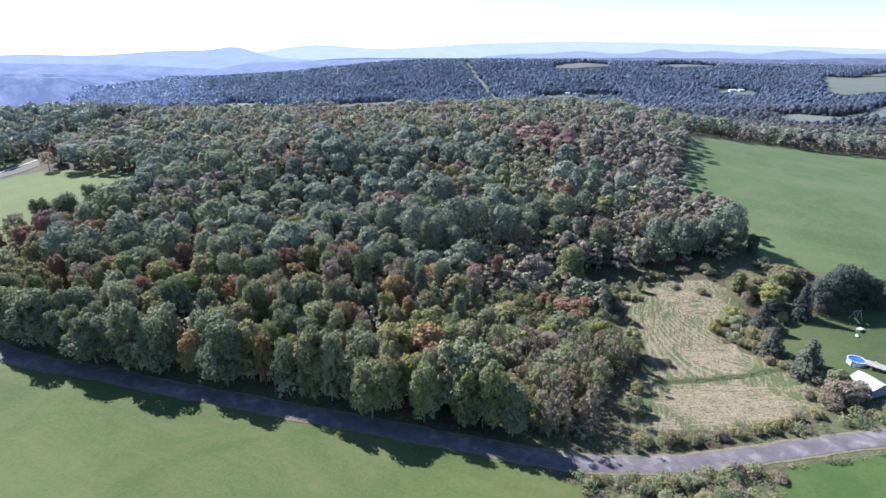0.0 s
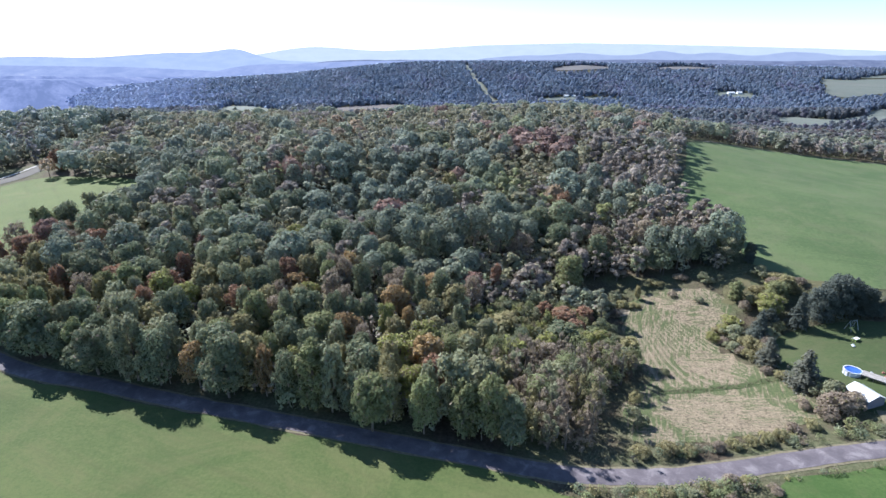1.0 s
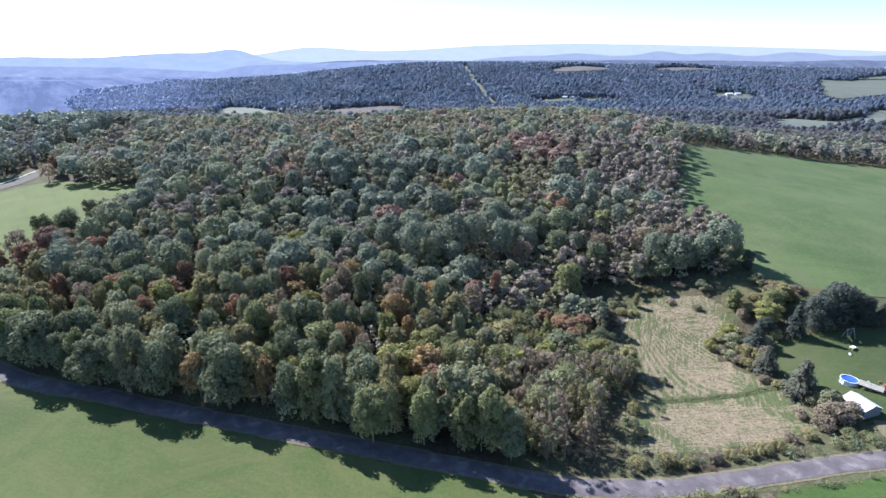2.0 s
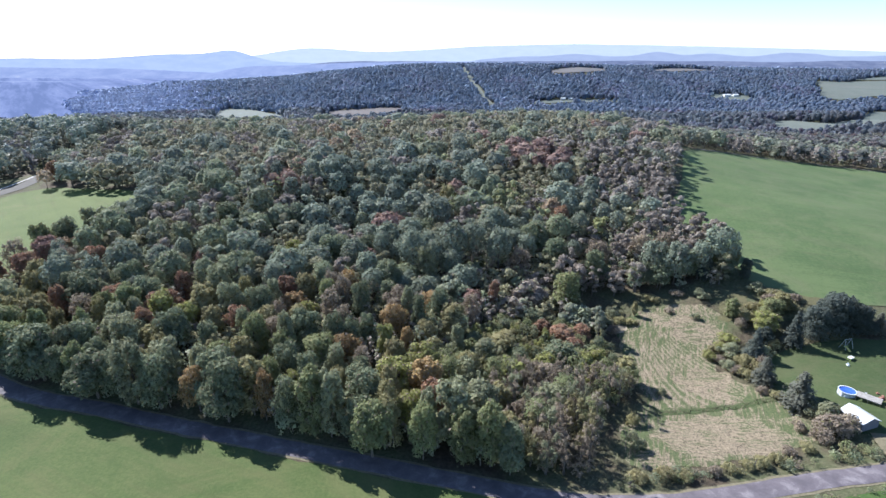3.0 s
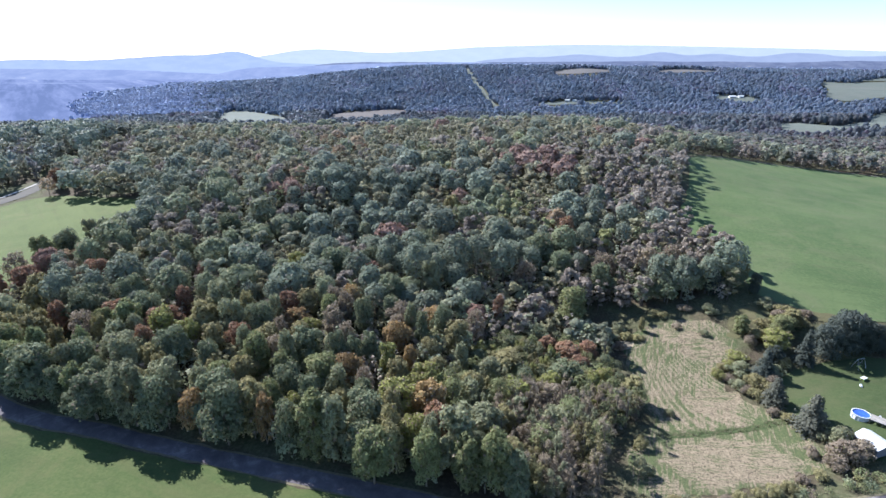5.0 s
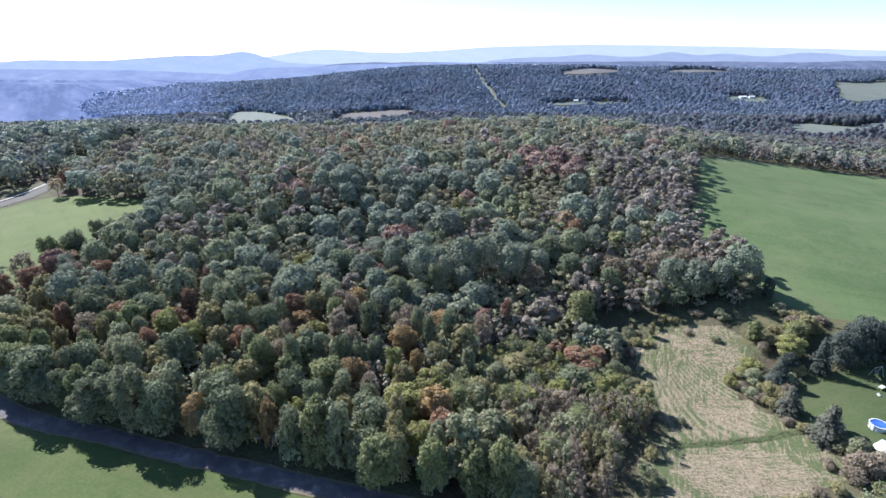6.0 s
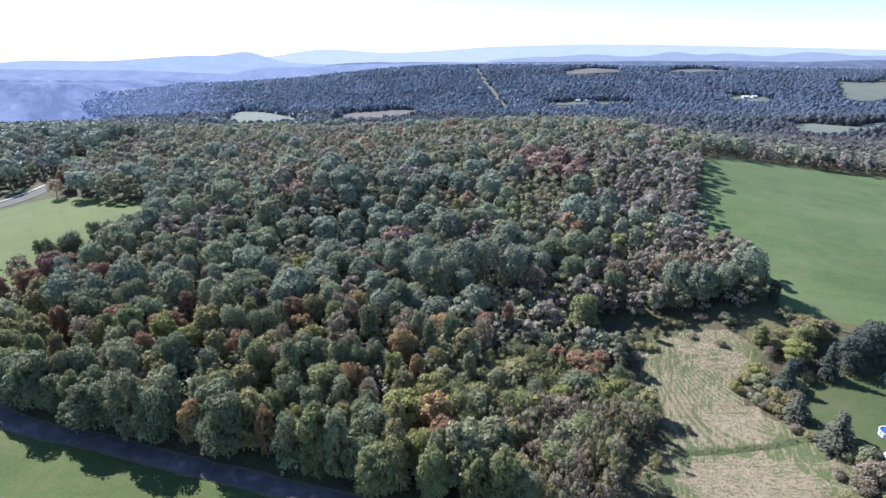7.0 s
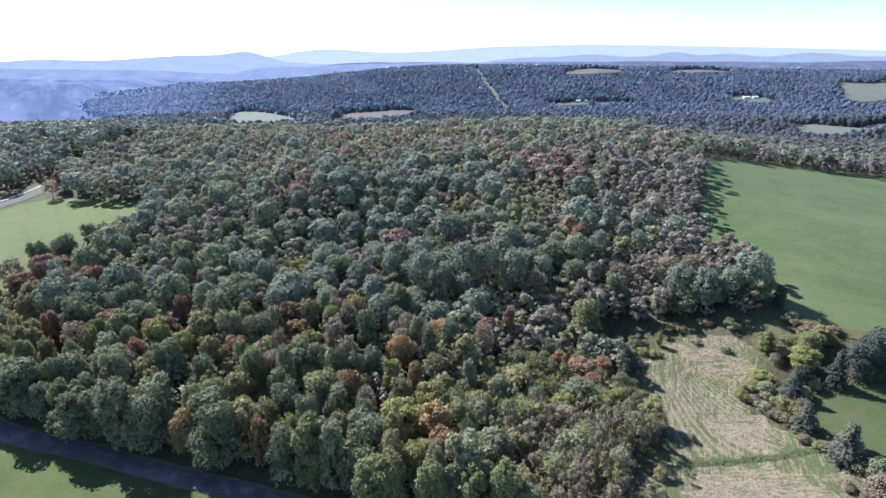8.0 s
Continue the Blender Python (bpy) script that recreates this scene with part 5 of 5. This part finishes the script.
tufts("straw", cx_[ok], cy_[ok], 0.19, 6, straw_mat, "pale straw lying in rows on the cut field", r4, True)
dx, dy = scatter(41, 72, 99, 110, 0.55, r4)
ok = np.abs(dy - np.interp(dx, [43, 53, 63, 71], [102, 103.8, 105.3, 107])) < 0.7
tufts("ditch_weeds", dx[ok], dy[ok], 0.4, 4, dry_weed_mat, "line of tall weeds between the cut fields", r4)
wx, wy = scatter(15, 100, 58, 160, 1.1, r4)
ok = ~inside(wx, wy, CLEARING) & ~inside(wx, wy, YARD) & ~inside(wx, wy, PASTURE) & ~inside(wx, wy, MEADOW) & ~inside(wx, wy, LAWN_STRIP)
ok &= np.array([off_road(a, b) > 3.9 for a, b in zip(wx, wy)]) & (soft_field(wx, wy, 14, 2) > -0.5)
tufts("weeds", wx[ok], wy[ok], 0.45, 4, dry_weed_mat, "rank dry weeds along road and field edges", r4)


# ---------------------------------------------------------------- back yard
def shed(x, y, turn):
    """A garden shed with a white metal gable roof."""
    thing = new("shed")
    thing.matrix_world = pose(x, y, gz(x, y), 0, 0, turn)
    bm = bmesh.new()
    wide, deep, high, peak = 5.0, 4.4, 2.1, 1.0
    prof = [(-deep / 2, -0.3), (deep / 2, -0.3), (deep / 2, high), (0, high + peak), (-deep / 2, high)]
    ends = [[bm.verts.new((sx * wide / 2, py, pz)) for py, pz in prof] for sx in (-1, 1)]
    bm.faces.new(ends[0]), bm.faces.new(ends[1][::-1])
    for i in range(5):
        bm.faces.new((ends[0][i], ends[1][i], ends[1][(i + 1) % 5], ends[0][(i + 1) % 5]))
    bmesh.ops.recalc_face_normals(bm, faces=bm.faces)
    part("wall", bm, siding_mat, thing, "grey-sided shed wall")
    for side in (-1, 1):
        bm = bmesh.new()
        slope = math.atan2(peak, deep / 2)
        length = math.hypot(peak, deep / 2) + 0.35
        box(bm, 0, 0, 0, wide + 0.5, length, 0.06, bevel=0.015)
        m = Matrix.Translation((0, side * (deep / 4 + 0.14), high + peak / 2 + 0.0)) @ Matrix.Rotation(-side * slope, 4, "X")
        bmesh.ops.transform(bm, matrix=m, verts=bm.verts)
        part("roof", bm, white_mat, thing, "white ribbed metal roof sheet")
    bm = bmesh.new()
    box(bm, -wide / 2 - 0.03, 0.2, 0.9, 0.06, 1.6, 2.0, bevel=0.01)
    door = part("door", bm, white_mat, thing, "plain white shed door")
    bm = bmesh.new()
    box(bm, -wide / 2 - 0.08, 0.8, 0.95, 0.06, 0.05, 0.2)
    part("handle", bm, steel_mat, door)
    return tagged(thing, "garden shed with a white metal gable roof beside the lawn", "shed")


def pool(x, y, radius):
    """A round above-ground pool with white walls and a blue cover."""
    thing = new("swimming_pool")
    thing.matrix_world = pose(x, y, gz(x, y) + 0.05)
    bm = bmesh.new()
    n = 28
    rings = [(radius, -0.2), (radius, 0.98), (radius - 0.06, 0.98), (radius - 0.06, 0.0)]
    loops = [[bm.verts.new((math.cos(6.2832 * k / n) * r, math.sin(6.2832 * k / n) * r, z)) for k in range(n)] for r, z in rings]
    for a, b in zip(loops[:-1], loops[1:]):
        for k in range(n):
            bm.faces.new((a[k], a[(k + 1) % n], b[(k + 1) % n], b[k]))
    part("wall", bm, vinyl_mat, thing, "white vinyl pool wall")
    bm = bmesh.new()
    inner = [[bm.verts.new((math.cos(6.2832 * k / n) * r, math.sin(6.2832 * k / n) * r, z)) for k in range(n)] for r, z in ((radius - 0.05, 1.01), (radius * 0.85, 0.88), (radius * 0.4, 0.82))]
    for a, b in zip(inner[:-1], inner[1:]):
        for k in range(n):
            bm.faces.new((a[k], a[(k + 1) % n], b[(k + 1) % n], b[k]))
    bm.faces.new(inner[-1])
    part("cover", bm, cover_mat, thing, "sagging blue pool cover")
    bm = bmesh.new()
    for k in range(n):
        a = 6.2832 * (k + 0.5) / n
        box(bm, math.cos(a) * radius, math.sin(a) * radius, 1.03, 0.22, 6.2832 * radius / n * 0.98, 0.05, a)
    part("rim", bm, vinyl_mat, thing, "white pool rim")
    for k in range(14):
        a = 6.2832 * k / 14
        bm = bmesh.new()
        box(bm, math.cos(a) * (radius + 0.05), math.sin(a) * (radius + 0.05), 0.4, 0.09, 0.14, 1.2, a)
        part("post", bm, vinyl_mat, thing)
    return tagged(thing, "round above-ground swimming pool with white walls and blue cover", "pool")


def deck(x, y, turn, long, wide):
    """A raised timber deck beside the pool."""
    thing = new("deck")
    thing.matrix_world = pose(x, y, gz(x, y), 0, 0, turn)
    n = int(wide / 0.2)
    for k in range(n):
        bm = bmesh.new()
        box(bm, 0, -wide / 2 + (k + 0.5) * wide / n, 0.98, long, wide / n - 0.015, 0.04, bevel=0.006)
        part("plank", bm, deck_mat, thing)
    for ex in (-1, 0, 1):
        for ey in (-1, 1):
            bm = bmesh.new()
            box(bm, ex * (long / 2 - 0.12), ey * (wide / 2 - 0.12), 0.38, 0.12, 0.12, 1.16)
            part("post", bm, wood_mat, thing)
    for ey in (-1, 1):
        bm = bmesh.new()
        box(bm, 0, ey * (wide / 2 - 0.05), 0.85, long, 0.05, 0.2)
        part("joist", bm, wood_mat, thing)
    return tagged(thing, "raised weathered timber deck beside the pool", "deck")


def swing_set(x, y, turn):
    """A small A-frame swing set with a slide."""
    thing = new("swing_set")
    thing.matrix_world = pose(x, y, gz(x, y) + 0.08, 0, 0, turn)
    for ex in (-1.1, 1.1):
        for ey in (-1, 1):
            bm = bmesh.new()
            tube(bm, (ex * 1.1, ey * 0.95, -0.1), (ex, 0, 2.6), 0.06, 0.05, 8)
            part("leg", bm, steel_mat, thing)
    bm = bmesh.new()
    tube(bm, (-1.2, 0, 2.6), (1.2, 0, 2.6), 0.06, 0.06, 8)
    part("top_bar", bm, steel_mat, thing)
    for ex in (-0.6, 0.5):
        bm = bmesh.new()
        for e in (-0.2, 0.2):
            tube(bm, (ex + e, 0, 2.58), (ex + e, 0, 0.55), 0.015, 0.015, 4)
        ropes = part("chain", bm, steel_mat, thing)
        bm = bmesh.new()
        box(bm, ex, 0, 0.52, 0.5, 0.22, 0.05, bevel=0.01)
        part("seat", bm, lime_mat, ropes, "lime plastic swing seat")
    bm = bmesh.new()
    box(bm, 0, 0, 0, 0.42, 1.7, 0.06)
    for e in (-1, 1):
        box(bm, e * 0.21, 0, 0.07, 0.05, 1.7, 0.14)
    bmesh.ops.transform(bm, matrix=Matrix.Translation((-1.2, -1.3, 0.62)) @ Matrix.Rotation(radians(30), 4, "X"), verts=bm.verts)
    part("slide", bm, yellow_mat, thing, "pale yellow plastic slide")
    return tagged(thing, "steel swing set with a yellow slide on the lawn", "swing set")


def bench_box(x, y, turn):
    thing = new("play_table")
    thing.matrix_world = pose(x, y, gz(x, y) + 0.08, 0, 0, turn)
    bm = bmesh.new()
    box(bm, 0, 0, 0.62, 1.7, 1.0, 0.10, bevel=0.03)
    part("tabletop", bm, white_mat, thing, "white table top")
    for sx in (-1, 1):
        for sy in (-1, 1):
            bm = bmesh.new()
            box(bm, sx * 0.7, sy * 0.35, 0.28, 0.1, 0.1, 0.6)
            part("leg", bm, lime_mat, thing)
    return tagged(thing, "low white play table on the lawn", "table")


def toy(x, y, size, mat, label):
    """A rounded low thing left on the grass."""
    thing = new("garden_toy")
    thing.matrix_world = pose(x, y, gz(x, y) + 0.08, 0, 0, float(rng.uniform(0, 180)))
    bm = bmesh.new()
    box(bm, 0, 0, size * 0.18, size, size * 0.6, size * 0.36, bevel=size * 0.1)
    part("body", bm, mat, thing)
    bm = bmesh.new()
    box(bm, size * 0.2, 0, size * 0.5, size * 0.25, size * 0.5, size * 0.3, bevel=size * 0.06)
    part("backrest", bm, mat, thing)
    return tagged(thing, label, "toy")


def post(x, y, high, label, lean=0.0):
    thing = new("fence_post")
    thing.matrix_world = pose(x, y, gz(x, y), lean, lean, 0)
    bm = bmesh.new()
    tube(bm, (0, 0, -0.4), (0, 0, high), 0.09, 0.07, 8)
    part("shaft", bm, wood_mat, thing)
    bm = bmesh.new()
    tube(bm, (0, 0, high), (0, 0, high + 0.06), 0.085, 0.05, 8)
    part("cap", bm, wood_mat, thing)
    return tagged(thing, label, "post")


shed(82.4, 96.1, -72)
pool(86.3, 106.2, 1.75)
deck(89.0, 103.2, -42, 4.6, 2.6)
swing_set(96.9, 124.4, 20)
bench_box(95.0, 119.4, 30)
toy(93.0, 117.0, 0.9, vinyl_mat, "white plastic toy on the lawn")
toy(98.4, 122.0, 0.7, yellow_mat, "yellow plastic toy on the lawn")
for x, y, size in ((92.0, 103.6, 1.3), (92.8, 102.0, 1.1), (91.4, 100.6, 0.9), (93.6, 104.2, 0.8), (93.9, 102.9, 1.2), (92.4, 105.4, 0.7)):
    toy(x, y, size, brick_red_mat, "reddish heap of yard clutter beside the deck")
toy(92.8, 102.6, 1.0, brick_red_mat, "reddish yard clutter by the deck")
toy(89.8, 105.4, 0.8, vinyl_mat, "white plastic chair-sized tub beside the deck")
toy(73.0, 132.0, 0.9, white_mat, "white feed tub among the shrubs")
post(55, 82.4, 2.6, "grey wooden post among roadside bushes", 2)


# ---------------------------------------------------------------- farmsteads across the valley
def farm_building(x, y, turn, wide, deep, high, label):
    thing = new("farm_building")
    thing.matrix_world = pose(x, y, gz(x, y), 0, 0, turn)
    bm = bmesh.new()
    prof = [(-deep / 2, -1), (deep / 2, -1), (deep / 2, high), (0, high * 1.5), (-deep / 2, high)]
    ends = [[bm.verts.new((sx * wide / 2, py, pz)) for py, pz in prof] for sx in (-1, 1)]
    bm.faces.new(ends[0]), bm.faces.new(ends[1][::-1])
    for i in range(5):
        bm.faces.new((ends[0][i], ends[1][i], ends[1][(i + 1) % 5], ends[0][(i + 1) % 5]))
    bmesh.ops.recalc_face_normals(bm, faces=bm.faces)
    part("wall", bm, white_mat, thing)
    for side in (-1, 1):
        bm = bmesh.new()
        slope = math.atan2(high * 0.5, deep / 2)
        length = math.hypot(high * 0.5, deep / 2) + 0.8
        box(bm, 0, 0, 0, wide + 1, length, 0.25)
        bmesh.ops.transform(bm, matrix=Matrix.Translation((0, side * (deep / 4 + 0.3), high * 1.25 + 0.1)) @ Matrix.Rotation(-side * slope, 4, "X"), verts=bm.verts)
        part("roof", bm, white_mat, thing)
    for k in range(3):
        bm = bmesh.new()
        box(bm, (k - 1) * wide / 3.4, -deep / 2 - 0.05, high * 0.5, wide / 12, 0.1, high * 0.35)
        part("window", bm, dark_mat, thing)
    return tagged(thing, label, "building", "farm buildings across the valley")


for x, y, turn, wide, deep, high in ((523, 1318, 20, 8, 8, 6), (562, 1302, 5, 14, 9, 4), (582, 1305, 5, 11, 8, 4), (536, 1322, 60, 8, 7, 4), (181, 1236, 0, 10, 7, 3.5), (197, 1237, 10, 8, 6, 3)):
    farm_building(x, y, turn, wide, deep, high, "white farm building among valley woods")
